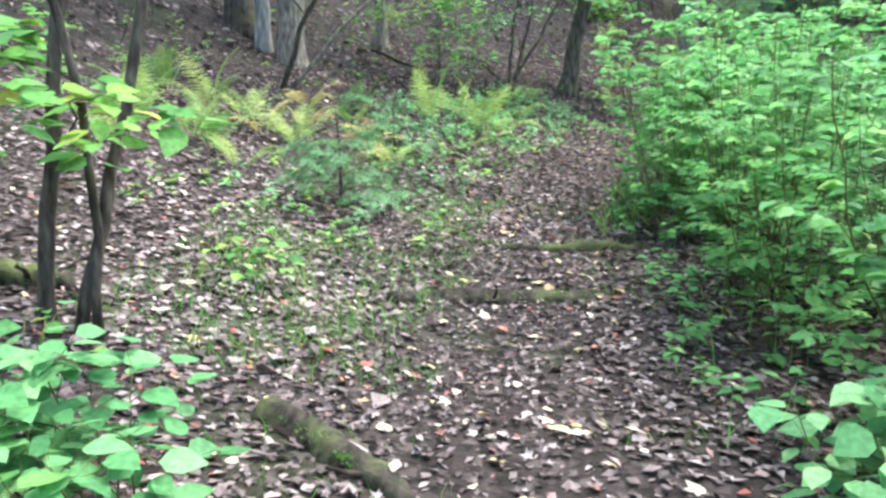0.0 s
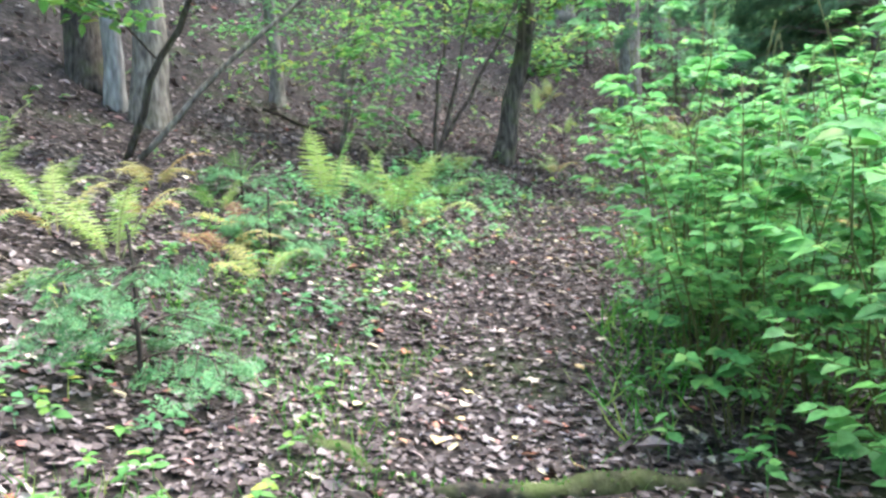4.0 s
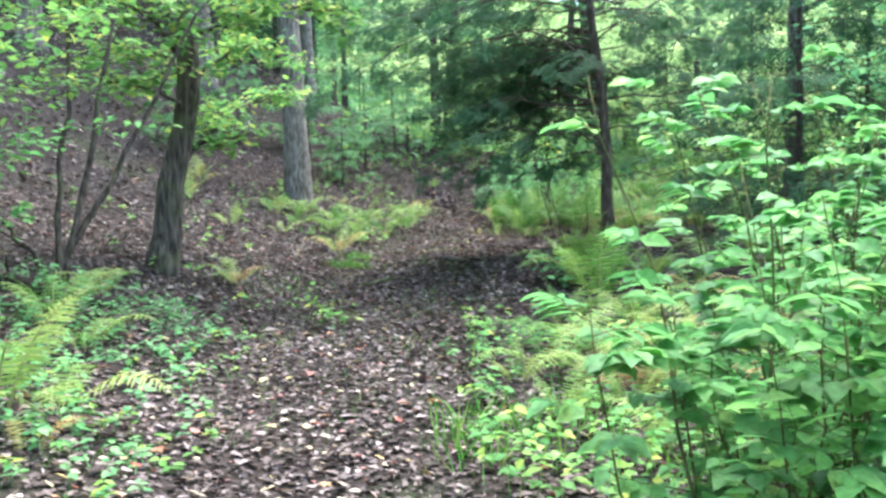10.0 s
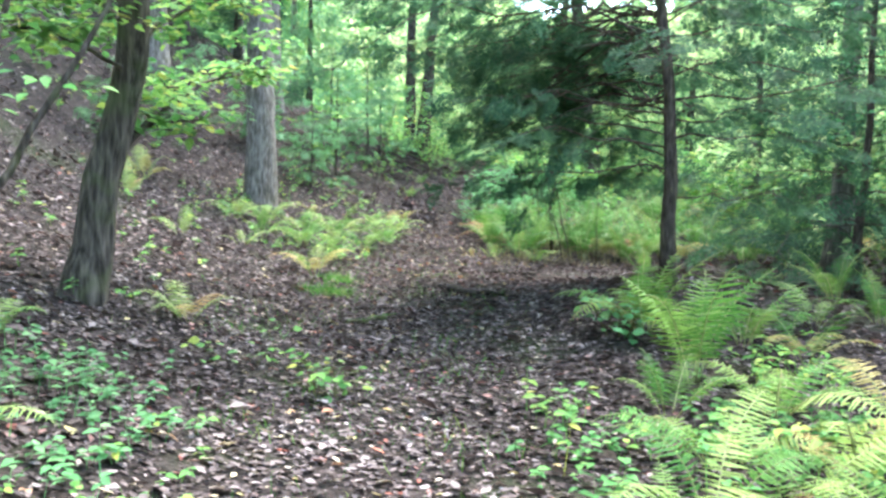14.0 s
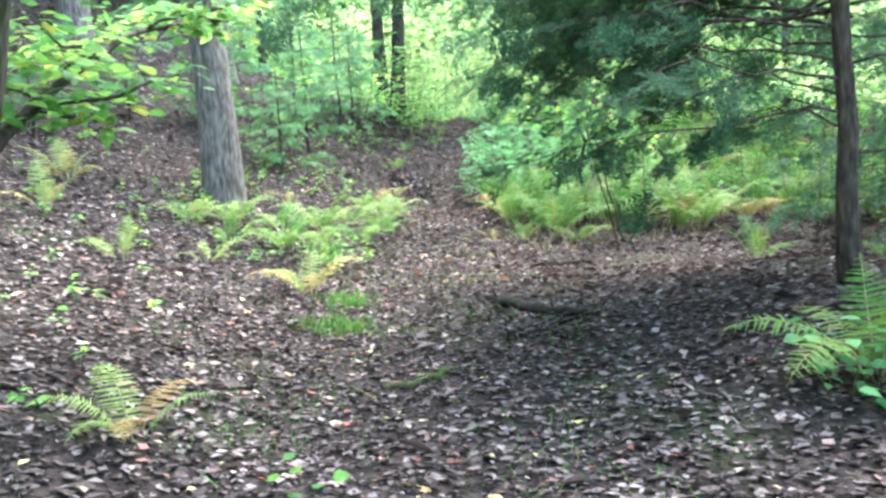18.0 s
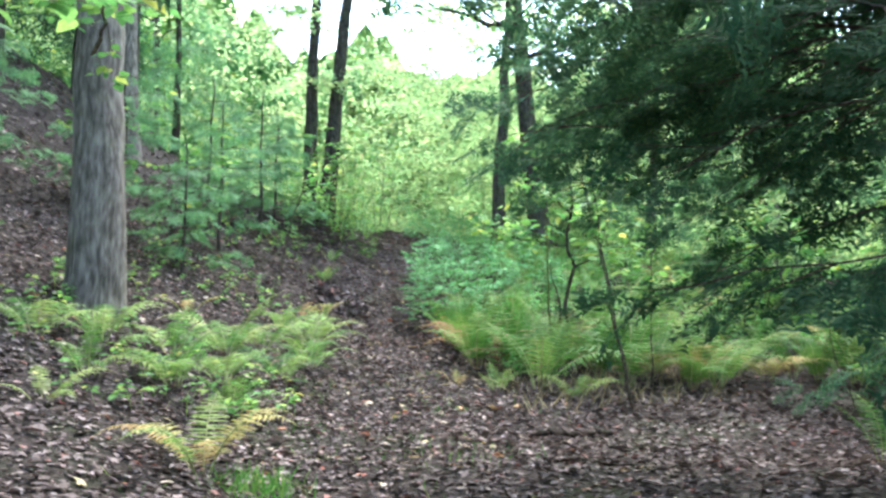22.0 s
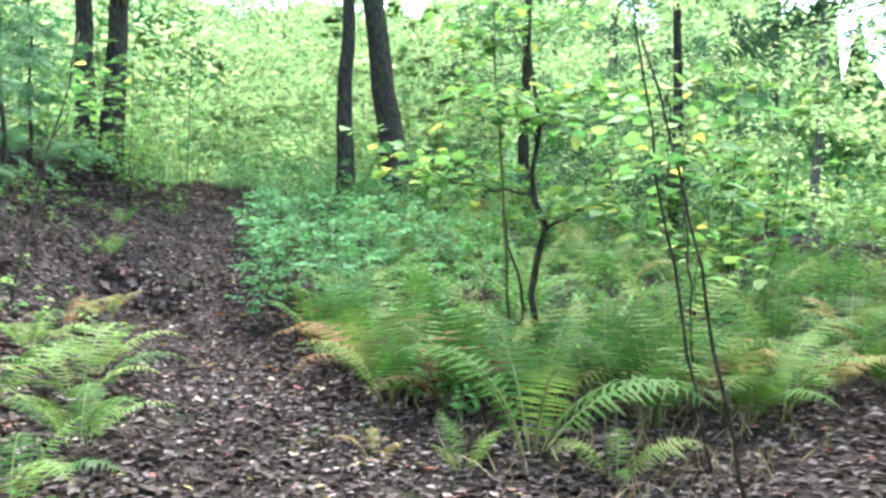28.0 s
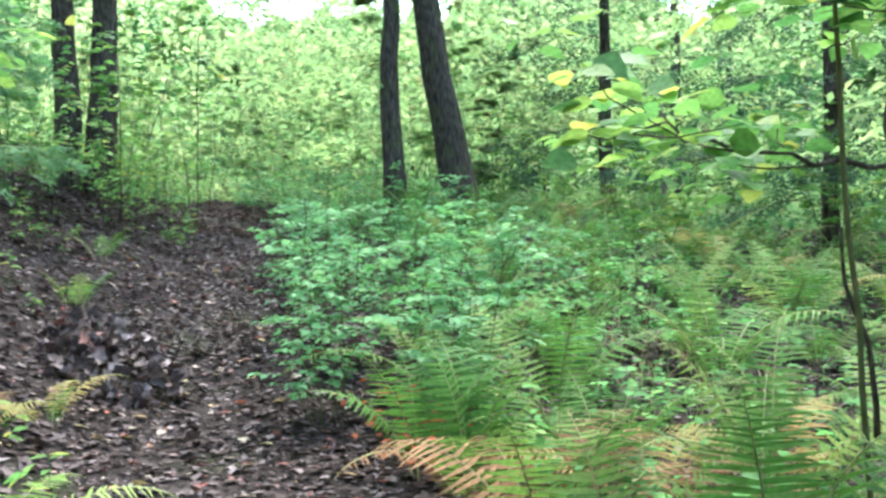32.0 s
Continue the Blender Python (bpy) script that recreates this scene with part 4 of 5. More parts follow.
# forked sapling among the ferns
fork = thing("forked_sapling", on(7.25, 23.55), "black-stemmed forked sapling with broad leaves among the ferns", "sapling")
part("stem", arm([(0.08, -0.07, -0.05), (0.09, -0.07, 0.4), (0.03, -0.03, 0.75), (0.07, -0.06, 1.05), (0.11, -0.1, 1.25), (0.03, -0.05, 1.45), (0.05, 0.0, 1.65), (0.12, -0.02, 2.0), (0.05, 0.05, 2.6), (0.15, 0.1, 3.3)],
                 [0.03, 0.028, 0.026, 0.025, 0.024, 0.022, 0.02, 0.016, 0.012, 0.006], 80), BARK_DARK, fork)
leafy_limb(fork, [(0.10, -0.1, 1.25), (0.35, -0.35, 1.42), (0.55, -0.5, 1.5), (0.9, -0.75, 1.6)], 0.014, 81, 170, OVAL, 0.12, BARK_DARK, LIME, 0.3)
leafy_limb(fork, [(0.04, -0.03, 1.5), (-0.3, 0.25, 1.55), (-0.6, 0.45, 1.65), (-0.9, 0.6, 1.62)], 0.011, 82, 170, OVAL, 0.12, BARK_DARK, LIME, 0.3)
leafy_limb(fork, [(0.1, 0.0, 1.9), (-0.4, -0.2, 2.1), (-0.9, -0.1, 2.15)], 0.011, 83, 170, OVAL, 0.12, BARK_DARK, LIME, 0.3)
leafy_limb(fork, [(0.1, 0.0, 2.0), (0.5, -0.1, 2.3), (1.0, -0.3, 2.4)], 0.011, 84, 170, OVAL, 0.12, BARK_DARK, LIME, 0.3)
leafy_limb(fork, [(0.06, 0.05, 2.5), (0.3, 0.4, 2.8), (0.5, 0.8, 2.9)], 0.010, 85, 150, OVAL, 0.12, BARK_DARK, LIME, 0.3)
part("stem", arm(bent((-0.12, 0.02, -0.05), (-0.35, 0.05, 2.9), 12, 0.05, 86), np.linspace(0.013, 0.006, 12), 86, 5), STALK, fork)
part("stem", arm(bent((0.03, 0.05, 0.55), (-0.12, 0.1, 1.3), 8, 0.04, 87), np.linspace(0.013, 0.006, 8), 87, 5), TWIG, fork)

# ---------------------------------------------------------------- shrubs
kinds = []
for k in range(5):
    kinds.append(shrub("shrub", "dense bright green leafy shrub crowding the path", GREEN, STALK, MID, 1.6 + 0.1 * k, 9, 108, 0.09, 0.55, 100 + k, "green shrubs beside the path"))
teal = [shrub("shrub", "low bluish green leafy shrub along the path", TEAL, STALK, MID, 1.15, 6, 60, 0.1, 0.5, 110 + k, "bluish shrubs along the path") for k in range(3)]
bushes = [shrub("sapling", "young broadleaved sapling with level sprays of leaves", LIME, TWIG, RHOMB, 2.6, 4, 150, 0.13, 0.9, 120 + k, "young saplings in the wood", "sapling") for k in range(3)]


def spread_out(kinds, spots, seed, low=0.8, high=1.15):
    g = grain(seed)
    used = set()
    for k, (x, y) in enumerate(spots):
        src = kinds[k % len(kinds)]
        m = pose(*on(x, y), 0, 0, g.uniform(0, 360))
        size = g.uniform(low, high)
        ob = src if src.name not in used else copy_thing(src, m)
        used.add(src.name)
        ob.matrix_basis = m @ Matrix.Scale(size, 4)


def patch(seed, n, box, keep, gap):
    """Spots spread over a patch, none nearer to another than the gap."""
    g = grain(seed)
    x, y = scatter(g, n, *box, keep)
    out = []
    for a, b in zip(x, y):
        if all((a - c) ** 2 + (b - d) ** 2 > gap * gap for c, d in out):
            out.append((float(a), float(b)))
    return out


def left_of(x, y):
    return along_way(x, y)[0]


def ragged(x, y):
    return 0.5 * np.sin(1.9 * y + 0.6 * x) + 0.3 * np.sin(4.3 * y + 1.0 - x)


def shrub_edge(y):
    return np.interp(y, [3, 5.5, 8.5, 9.3, 10.5], [-1.5, -1.3, -1.3, -1.6, -2.9])


thicket = patch(1, 4200, (-0.5, 8.0, 2.2, 13.0), lambda x, y: (left_of(x, y) < shrub_edge(y)) & (left_of(x, y) > -5.0 + 1.3 * ragged(y, x)) & (y > 2.9 + ragged(x, x)) & (y < 10.4 + 0.6 * ragged(x, y)), 0.66)
tall = [p for p in thicket if float(left_of(*p)[0]) < -2.2 or p[1] < 9.4]
spread_out(kinds, [p for p in tall if p[1] > 9.9 or p[1] < 6.6 or float(left_of(*p)[0]) < -1.9] + [(0.5, 6.8), (0.42, 7.5), (0.62, 8.15), (0.55, 8.75), (1.0, 9.15), (1.5, 9.6), (1.05, 8.4), (0.95, 7.2)], 2, 0.85, 1.15)
spread_out([shrub("shrub", "knee-high bright green leafy shrub at the path's edge", GREEN, STALK, MID, 1.0, 7, 60, 0.095, 0.45, 106 + k, "green shrubs beside the path") for k in range(2)], [p for p in thicket if p not in tall], 12, 0.7, 1.1)
edge = patch(3, 2500, (6, 15, 25, 37), lambda x, y: (left_of(x, y) < -0.62) & (left_of(x, y) > -3.2) & (y > 26.0), 0.66)
leafy_green = [shrub("shrub", "low green leafy shrub along the path", GREEN, STALK, MID, 1.0, 5, 54, 0.085, 0.5, 114 + k, "bluish shrubs along the path") for k in range(2)]
spread_out(teal + leafy_green, edge, 4, 0.5, 1.15)
crest = patch(14, 500, (7, 15, 31, 39), lambda x, y: (left_of(x, y) > 0.45) & (left_of(x, y) < 2.6) & (y > 31.8), 0.7)
spread_out([shrub("shrub", "yellow-green shrub at the top of the rise", LIME, TWIG, MID, 0.9, 5, 50, 0.085, 0.45, 118 + k, "shrubs at the top of the rise") for k in range(2)], crest, 15, 0.5, 1.2)
wood = patch(5, 900, (-13, 3, 29, 46), lambda x, y: (left_of(x, y) > 7), 4.0) + patch(6, 900, (9, 26, 20, 44), lambda x, y: (left_of(x, y) < -4.5), 2.0) + patch(7, 300, (6.5, 18, 2, 15), lambda x, y: (left_of(x, y) < -6.5), 2.0)
spread_out(bushes, wood, 8, 0.7, 1.5)
layered = [shrub("sapling", "young sapling with level sprays of yellow-green leaves", LIME, TWIG, MID, 2.3, 3, 75, 0.115, 0.8, 130 + k, "saplings on the bank", "sapling") for k in range(3)]
spread_out(layered, [(-2.9, 17.6), (-3.6, 20.0), (0.4, 27.0), (-2.9, 14.0), (-7.2, 12.6), (-6.4, 9.2), (-1.6, 26.6), (-7.5, 19.4), (-6.8, 11.0), (-7.6, 15.2),
                     (7.4, 33.2), (8.6, 33.2), (3.9, 28.0), (2.6, 27.8), (9.7, 33.3), (8.3, 34.2), (6.0, 33.6), (9.3, 36.5), (7.8, 38.0), (7.7, 34.6), (8.9, 33.9), (10.6, 36.6), (11.4, 36.2), (12.2, 37.2), (11.0, 38.0), (12.8, 35.8), (10.0, 35.6), (9.4, 34.6)], 9, 0.75, 1.3)
spread_out([shrub("sapling", "tall yellow-green young tree beyond the rise", HAZED, TWIG, RHOMB, 3.0, 4, 190, 0.16, 1.1, 140 + k, "young trees beyond the rise", "sapling") for k in range(2)], [(12.0, 40.0), (15.0, 42.0), (17.0, 39.0), (13.5, 45.0), (18.0, 46.0), (16.0, 36.0), (10.5, 41.0), (20.0, 42.0), (14.2, 38.2), (18.8, 35.5), (15.5, 33.5), (13.0, 42.5)], 13, 1.2, 1.9)

# ---------------------------------------------------------------- ferns
def fronds(mat, seed):
    return [frond_mesh("frond", mat, 21 + 2 * k, 0.62 + 0.2 * k, 1.36 - 0.1 * k, 0.21, seed + k) for k in range(3)]


def arched(mat, seed):
    return [frond_mesh("frond", mat, 23, 1.05 + 0.15 * k, 1.15, 0.22, seed + k) for k in range(2)]


F_UP = [frond_mesh("frond", FERN_GREEN, 21 + k, 0.5 + 0.16 * k, 1.46, 0.27, 31 + k) for k in range(3)]
F_UPALE = [frond_mesh("frond", FERN_PALE, 22, 0.42 + 0.16 * k, 1.46, 0.26, 35 + k) for k in range(2)]
F_ARCH = arched(FERN_GREEN, 21) + arched(FERN_PALE, 25)
F_GREEN, F_PALE, F_GOLD, F_RUST = fronds(FERN_GREEN, 1), fronds(FERN_PALE, 5), arched(FERN_GOLD, 9), arched(FERN_RUST, 13)
F_DROOP = arched(FERN_PALE, 27)
g0 = grain(200)
for k, (x, y) in enumerate(patch(21, 4000, (4.5, 16, 20, 33), lambda x, y: (left_of(x, y) < np.where(y < 25, -1.75, -1.3)) & (left_of(x, y) > -9.5) & (y > 22.6 - 0.42 * np.clip(x - 7, 0, 4)) & ~((left_of(x, y) > -2.4) & (y > 27)), 0.74)):
    mix = F_GREEN * 3 + F_ARCH[:2] * 2 + F_PALE[:1] + (F_RUST + F_GOLD * 2 if k % 4 == 0 else [])
    fern(on(x, y), 7, g0.uniform(0.75, 1.35), mix, "green fern in a dense stand beside the path", "ferns in the stand", 300 + k)
for k, (x, y, n, L, kind) in enumerate([(-1.85, 11.9, 6, 1.0, F_UPALE + F_PALE), (-1.55, 12.0, 4, 0.8, F_DROOP), (-2.5, 11.5, 4, 1.0, F_UPALE), (-2.3, 8.75, 5, 0.65, F_DROOP + F_GOLD), (-3.3, 8.6, 6, 0.75, F_PALE), (-3.9, 7.8, 6, 0.8, F_PALE + F_GREEN), (-4.5, 7.2, 6, 0.85, F_GREEN + F_PALE), (-2.75, 9.2, 5, 0.7, F_GOLD + F_RUST), (-3.4, 7.3, 5, 0.6, F_GREEN + F_PALE), (-2.3, 12.6, 5, 0.7, F_PALE), (-1.5, 13.5, 5, 0.7, F_ARCH), (-1.45, 15.4, 5, 0.75, F_ARCH), (-1.8, 14.2, 6, 0.7, F_GREEN + F_PALE), (-4.8, 8.0, 6, 0.9, F_UPALE + F_GREEN), (-2.9, 10.1, 5, 0.7, F_GOLD + F_RUST), (-4.6, 9.2, 6, 0.85, F_PALE), (-5.1, 8.5, 6, 0.85, F_PALE + F_GREEN), (-4.3, 8.2, 5, 0.8, F_PALE), (-5.4, 9.7, 6, 0.85, F_GREEN), (-3.8, 8.8, 5, 0.7, F_PALE + F_GOLD), (-3.5, 11.7, 5, 0.7, F_GREEN), (-3.3, 10.6, 5, 0.6, F_GREEN + F_PALE),
                                         (-4.0, 10.8, 6, 0.7, F_GOLD), (-3.6, 9.6, 5, 0.6, F_GOLD + F_PALE), (-4.2, 9.3, 6, 0.7, F_PALE), (-1.65, 11.4, 3, 0.4, F_GOLD)]):
    fern(on(x, y), n, L, kind, "yellowing fern on the leafy slope", "ferns on the slope", 500 + k)
for k, (x, y, n, L, kind) in enumerate([(6.35, 24.05, 7, 1.0, F_UP + F_GREEN), (6.6, 23.65, 7, 1.05, F_UP + F_RUST), (6.9, 23.25, 6, 1.05, F_UP + F_UPALE), (7.35, 22.9, 6, 1.0, F_UP + F_GREEN), (6.65, 24.6, 7, 1.05, F_UP + F_RUST), (6.85, 25.2, 7, 0.95, F_UP + F_RUST), (7.9, 22.7, 7, 1.0, F_UP + F_GOLD), (8.1, 22.2, 7, 0.9, F_UP + F_GREEN), (7.0, 25.7, 6, 0.95, F_UP), (6.2, 22.05, 6, 0.55, F_ARCH), (5.7, 22.7, 4, 0.45, F_PALE), (5.5, 23.2, 3, 0.4, F_GOLD), (7.15, 24.45, 8, 0.85, F_RUST + F_GOLD), (6.75, 23.95, 7, 0.8, F_RUST), (7.45, 23.6, 7, 0.75, F_RUST + F_GREEN), (7.0, 25.0, 7, 0.6, F_RUST), (7.35, 25.1, 8, 0.65, F_RUST + F_GREEN), (7.9, 24.2, 7, 0.8, F_GOLD + F_GREEN), (8.6, 22.5, 8, 0.95, F_GOLD + F_RUST), (9.3, 22.1, 7, 0.8, F_GOLD), (10.1, 21.9, 7, 0.85, F_UP + F_GREEN), (7.7, 22.8, 6, 0.6, F_RUST + F_PALE), (9.2, 23.0, 6, 0.8, F_GOLD)]):
    fern(on(x, y), n, L, kind, ("withered brown and gold fern at the edge of the stand" if kind[0].materials[0] in (FERN_RUST, FERN_GOLD) else "tall upright green fern at the edge of the stand"), "ferns in the stand", 580 + k)
for k, (x, y, n, L, kind) in enumerate([(1.75, 12.4, 5, 0.95, F_ARCH), (2.3, 13.0, 6, 0.9, F_ARCH), (3.2, 13.5, 7, 0.9, F_ARCH + F_GREEN), (3.7, 15.6, 8, 1.0, F_UP + F_ARCH), (3.85, 15.2, 6, 0.8, F_GREEN + F_UP), (4.3, 15.0, 7, 0.9, F_ARCH + F_GREEN), (2.9, 12.6, 6, 0.8, F_PALE + F_GOLD),
                                         (3.6, 12.4, 6, 0.8, F_GOLD + F_PALE), (4.6, 14.6, 6, 0.8, F_GREEN + F_GOLD), (3.35, 14.5, 5, 1.15, F_UP + F_UPALE), (1.3, 11.3, 5, 0.5, F_PALE + F_GREEN), (2.05, 11.75, 8, 0.65, F_RUST), (2.2, 12.35, 4, 1.0, F_DROOP), (1.9, 11.5, 6, 0.6, F_GREEN + F_PALE), (1.6, 10.6, 5, 0.5, F_PALE), (2.4, 11.9, 6, 0.65, F_GREEN + F_PALE), (2.9, 11.3, 6, 0.7, F_GOLD + F_GREEN), (1.4, 12.2, 4, 0.45, F_PALE), (2.6, 13.8, 6, 0.6, F_GREEN), (6.4, 15.4, 7, 0.8, F_GREEN), (7.1, 16.6, 7, 0.8, F_GREEN), (6.0, 14.1, 7, 0.85, F_GREEN + F_GOLD), (7.6, 18.4, 6, 0.8, F_GREEN), (5.9, 18.6, 6, 0.6, F_GREEN), (6.8, 13.4, 7, 0.8, F_GREEN), (5.3, 15.2, 6, 0.7, F_ARCH), (4.2, 13.4, 6, 0.8, F_GOLD + F_GREEN), (4.9, 12.8, 6, 0.8, F_GREEN)]):
    fern(on(x, y), n, L, kind, "arching green and gold fern at the edge of the clearing", "ferns round the clearing", 520 + k)
for k, (x, y, n, L, kind) in enumerate([(2.0, 20.7, 7, 0.8, F_GOLD + F_PALE), (-0.05, 17.1, 6, 0.65, F_GOLD + F_PALE), (1.2, 21.7, 4, 0.55, F_PALE), (-0.3, 22.6, 5, 0.7, F_GOLD + F_PALE), (0.3, 21.2, 5, 0.6, F_PALE), (0.0, 24.0, 6, 0.8, F_GOLD + F_PALE), (2.3, 22.6, 8, 0.8, F_ARCH + F_GREEN), (2.9, 23.2, 8, 0.75, F_ARCH + F_GREEN), (3.6, 23.5, 7, 0.8, F_ARCH + F_PALE), (3.3, 24.3, 8, 0.9, F_GREEN + F_ARCH), (4.2, 24.2, 7, 0.7, F_ARCH + F_GREEN), (2.6, 22.0, 6, 0.6, F_GREEN), (2.6, 23.9, 7, 0.85, F_ARCH + F_GREEN), (1.3, 23.2, 6, 0.8, F_ARCH), (1.9, 23.6, 7, 0.85, F_ARCH),
                                         (3.9, 24.9, 6, 0.85, F_ARCH), (4.55, 25.1, 7, 0.85, F_ARCH), (4.6, 26.1, 6, 0.75, F_ARCH), (3.2, 25.6, 4, 0.6, F_RUST + F_GOLD), (1.6, 22.5, 5, 0.6, F_GREEN), (5.2, 26.9, 5, 0.55, F_GOLD + F_RUST), (5.7, 27.3, 5, 0.55, F_GREEN + F_GOLD), (6.6, 29.3, 4, 0.5, F_GREEN), (7.5, 31.0, 4, 0.5, F_GREEN + F_PALE), (4.9, 25.7, 6, 0.8, F_ARCH)]):
    fern(on(x, y), n, L, kind, "fern on the bank below the grey tree", "ferns on the bank", 540 + k)

# ---------------------------------------------------------------- fallen leaves, herbs and grass
def dense(x, y):
    left = left_of(x, y)
    trodden = 0.7 * np.exp(-(left / 0.75) ** 2) * np.exp(-((y - 3.8) / 2.2) ** 2)
    wet = 0.2 * np.exp(-((left + 0.1) / 1.3) ** 2) / (1 + np.exp((np.asarray(y) - 6.4) / 0.4))
    return np.clip(1.0 - trodden - wet - 0.3 * np.exp(-(left / 0.4) ** 2), 0.05, 1)


OAK = [simple_leaf(0.8, 0.06), simple_leaf(0.7, 0.1), simple_leaf(0.62, 0.12), simple_leaf(0.5, 0.16)]
litter("leaf_litter", "brown fallen leaves covering the forest floor", 290000, (-8, 12.5, -2, 34), lambda x, y: dense(x, y) * np.clip((6.8 - np.abs(left_of(x, y))) / 2.6, 0, 1), OAK, DEAD, 0.074, 31, 0.018, 0.16)
litter("leaf_litter", "brown fallen leaves on the far bank", 70000, (-22, 26, -12, 50), lambda x, y: np.clip((np.abs(left_of(x, y)) - 3.5) / 3.0, 0.08, 1), [simple_leaf(0.7, 0.16), simple_leaf(0.6, 0.25)], DEAD, 0.15, 32, 0.04, 0.25)
litter("leaf_scraps", "small crumbled leaf scraps between the fallen leaves", 130000, (-4.5, 10.5, 3, 33), lambda x, y: np.exp(-(left_of(x, y) / 2.2) ** 2), [simple_leaf(0.8, 0.2), simple_leaf(0.5, 0.3)], DEAD, 0.042, 35, 0.02, 0.35)
litter("leaf_litter", "brown fallen leaves at the top of the rise", 22000, (6, 16, 33.5, 42), lambda x, y: np.clip((5 - np.abs(left_of(x, y))) / 2, 0, 1), OAK, DEAD, 0.085, 36, 0.02, 0.2)
litter("fresh_leaves", "pale and red freshly fallen leaves along the path", 9000, (-5, 9.5, -1, 32), lambda x, y: 0.25 * (left_of(x, y) > -2) + 0.75 * np.exp(-(left_of(x, y) / 1.3) ** 2), [simple_leaf(0.6, 0.1), lobed_shape(5, 0.45, 0.12, 5), OVAL], FRESH, 0.08, 33, 0.03, 0.15)

litter("leaf_scraps", "torn dark and reddish leaf scraps pressed into wet soil", 15000, (-3.2, 1.6, -0.5, 7.5), lambda x, y: np.exp(-((left_of(x, y) - 0.2) / 1.6) ** 2), [simple_leaf(0.7, 0.2), lobed_shape(5, 0.5, 0.2, 6), simple_leaf(0.4, 0.1)], DEAD, 0.05, 34, 0.012, 0.3)


def herbs(name, label, n, box, keep, size, height, mat, seed, leaf, per=6):
    """Low leafy plants: short stems, each with a whorl of leaves."""
    g = grain(seed)
    x, y = scatter(g, n, *box, keep)
    m = len(x)
    h = height * g.uniform(0.3, 1.2, m)
    top = np.stack([x + g.normal(0, 0.04, m), y + g.normal(0, 0.04, m), ground_at(x, y) + h], -1)
    foot = np.stack([x, y, ground_at(x, y) - 0.02], -1)
    stem = (np.array([(-0.5, 0, 0), (0.5, 0, 0), (0, 1, 0.0)]), np.array([(0, 1, 2)]))
    v, f = laid(stem, foot, top - foot, tips(m, g, 1.0), np.ones(m))
    v = (v.reshape(m, 3, 3) - foot[:, None]) * np.array([0.008])
    v[:, 2] = (top - foot)
    pieces = [((v + foot[:, None]).reshape(-1, 3), f)]
    for k in range(per):
        u = g.uniform(0.45, 1.0, (m, 1))
        a = 2.4 * k + g.uniform(0, 0.9, m)
        d = np.stack([np.cos(a), np.sin(a), g.uniform(-0.25, 0.25, m)], -1)
        pieces.append(laid(leaf, foot + (top - foot) * u, d, np.array([[0, 0, 1.0]]) + g.normal(0, 0.25, (m, 3)), size * g.uniform(0.6, 1.2, m)))
    return solid(name, joined(pieces), mat, label, "herbs", kind="stuff")


def strip(lo, hi, y0, y1):
    return lambda x, y: (left_of(x, y) > lo) & (left_of(x, y) < hi) & (y > y0) & (y < y1)


def clumped(x, y, s=1.7):
    return np.clip(0.5 + 0.9 * np.sin(s * x + 1.3 * np.sin(0.9 * y)) * np.sin(s * 0.8 * y + 0.7), 0, 1)


herbs("low_herbs", "low green leafy herbs beside the path", 900, (-4, 1, 4, 14.5), lambda x, y: strip(0.75, 2.6, 6.2, 14.2)(x, y) * (0.25 + 0.75 * clumped(x, y)), 0.065, 0.17, TEAL, 41, MID)
herbs("low_herbs", "low yellow-green herbs beside the path", 750, (-4, 1, 4, 14.5), lambda x, y: strip(0.6, 3.0, 5.5, 14.5)(x, y) * (0.3 + 0.7 * clumped(x, y, 1.2)), 0.065, 0.14, LIME, 49, MID)
herbs("low_herbs", "low green leafy herbs under the shrubs", 2300, (-1, 5, 1.5, 13.8), lambda x, y: strip(-3.2, -0.8, 1.5, 13.6)(x, y) * (0.35 + 0.65 * clumped(x, y)), 0.075, 0.26, GREEN, 42, MID)
herbs("low_herbs", "scattered seedlings on the leafy slope", 900, (-8, 4, 2, 27), lambda x, y: (left_of(x, y) > 1.6) * clumped(x, y, 1.1) * 0.8, 0.08, 0.2, LIME, 43, MID)
herbs("low_herbs", "green undergrowth below the ferns and shrubs", 4200, (5, 18, 20, 36), lambda x, y: (left_of(x, y) < -1.3) & (y > 23.2), 0.09, 0.45, GREEN, 44, MID)

herbs("low_herbs", "bluish green herbs and seedlings crowding the foot of the bank", 1000, (-4, 1, 10.8, 15.8), lambda x, y: strip(0.9, 3.0, 11.0, 15.6)(x, y) * clumped(x, y, 1.4) * 1.1, 0.07, 0.26, TEAL, 45, MID)
herbs("low_herbs", "pale green herbs among the ferns at the clearing", 700, (0.5, 6, 9.5, 15), lambda x, y: strip(-3.8, -0.9, 9.6, 14.6)(x, y) * clumped(x, y, 1.7) * 1.4, 0.085, 0.3, LIME, 49, MID)
herbs("low_herbs", "seedlings and herbs on the leafy bank by the rise", 1500, (0, 9, 21, 33), lambda x, y: strip(0.65, 3.6, 21.5, 32.5)(x, y) * clumped(x, y, 1.3), 0.085, 0.24, LIME, 50, MID)


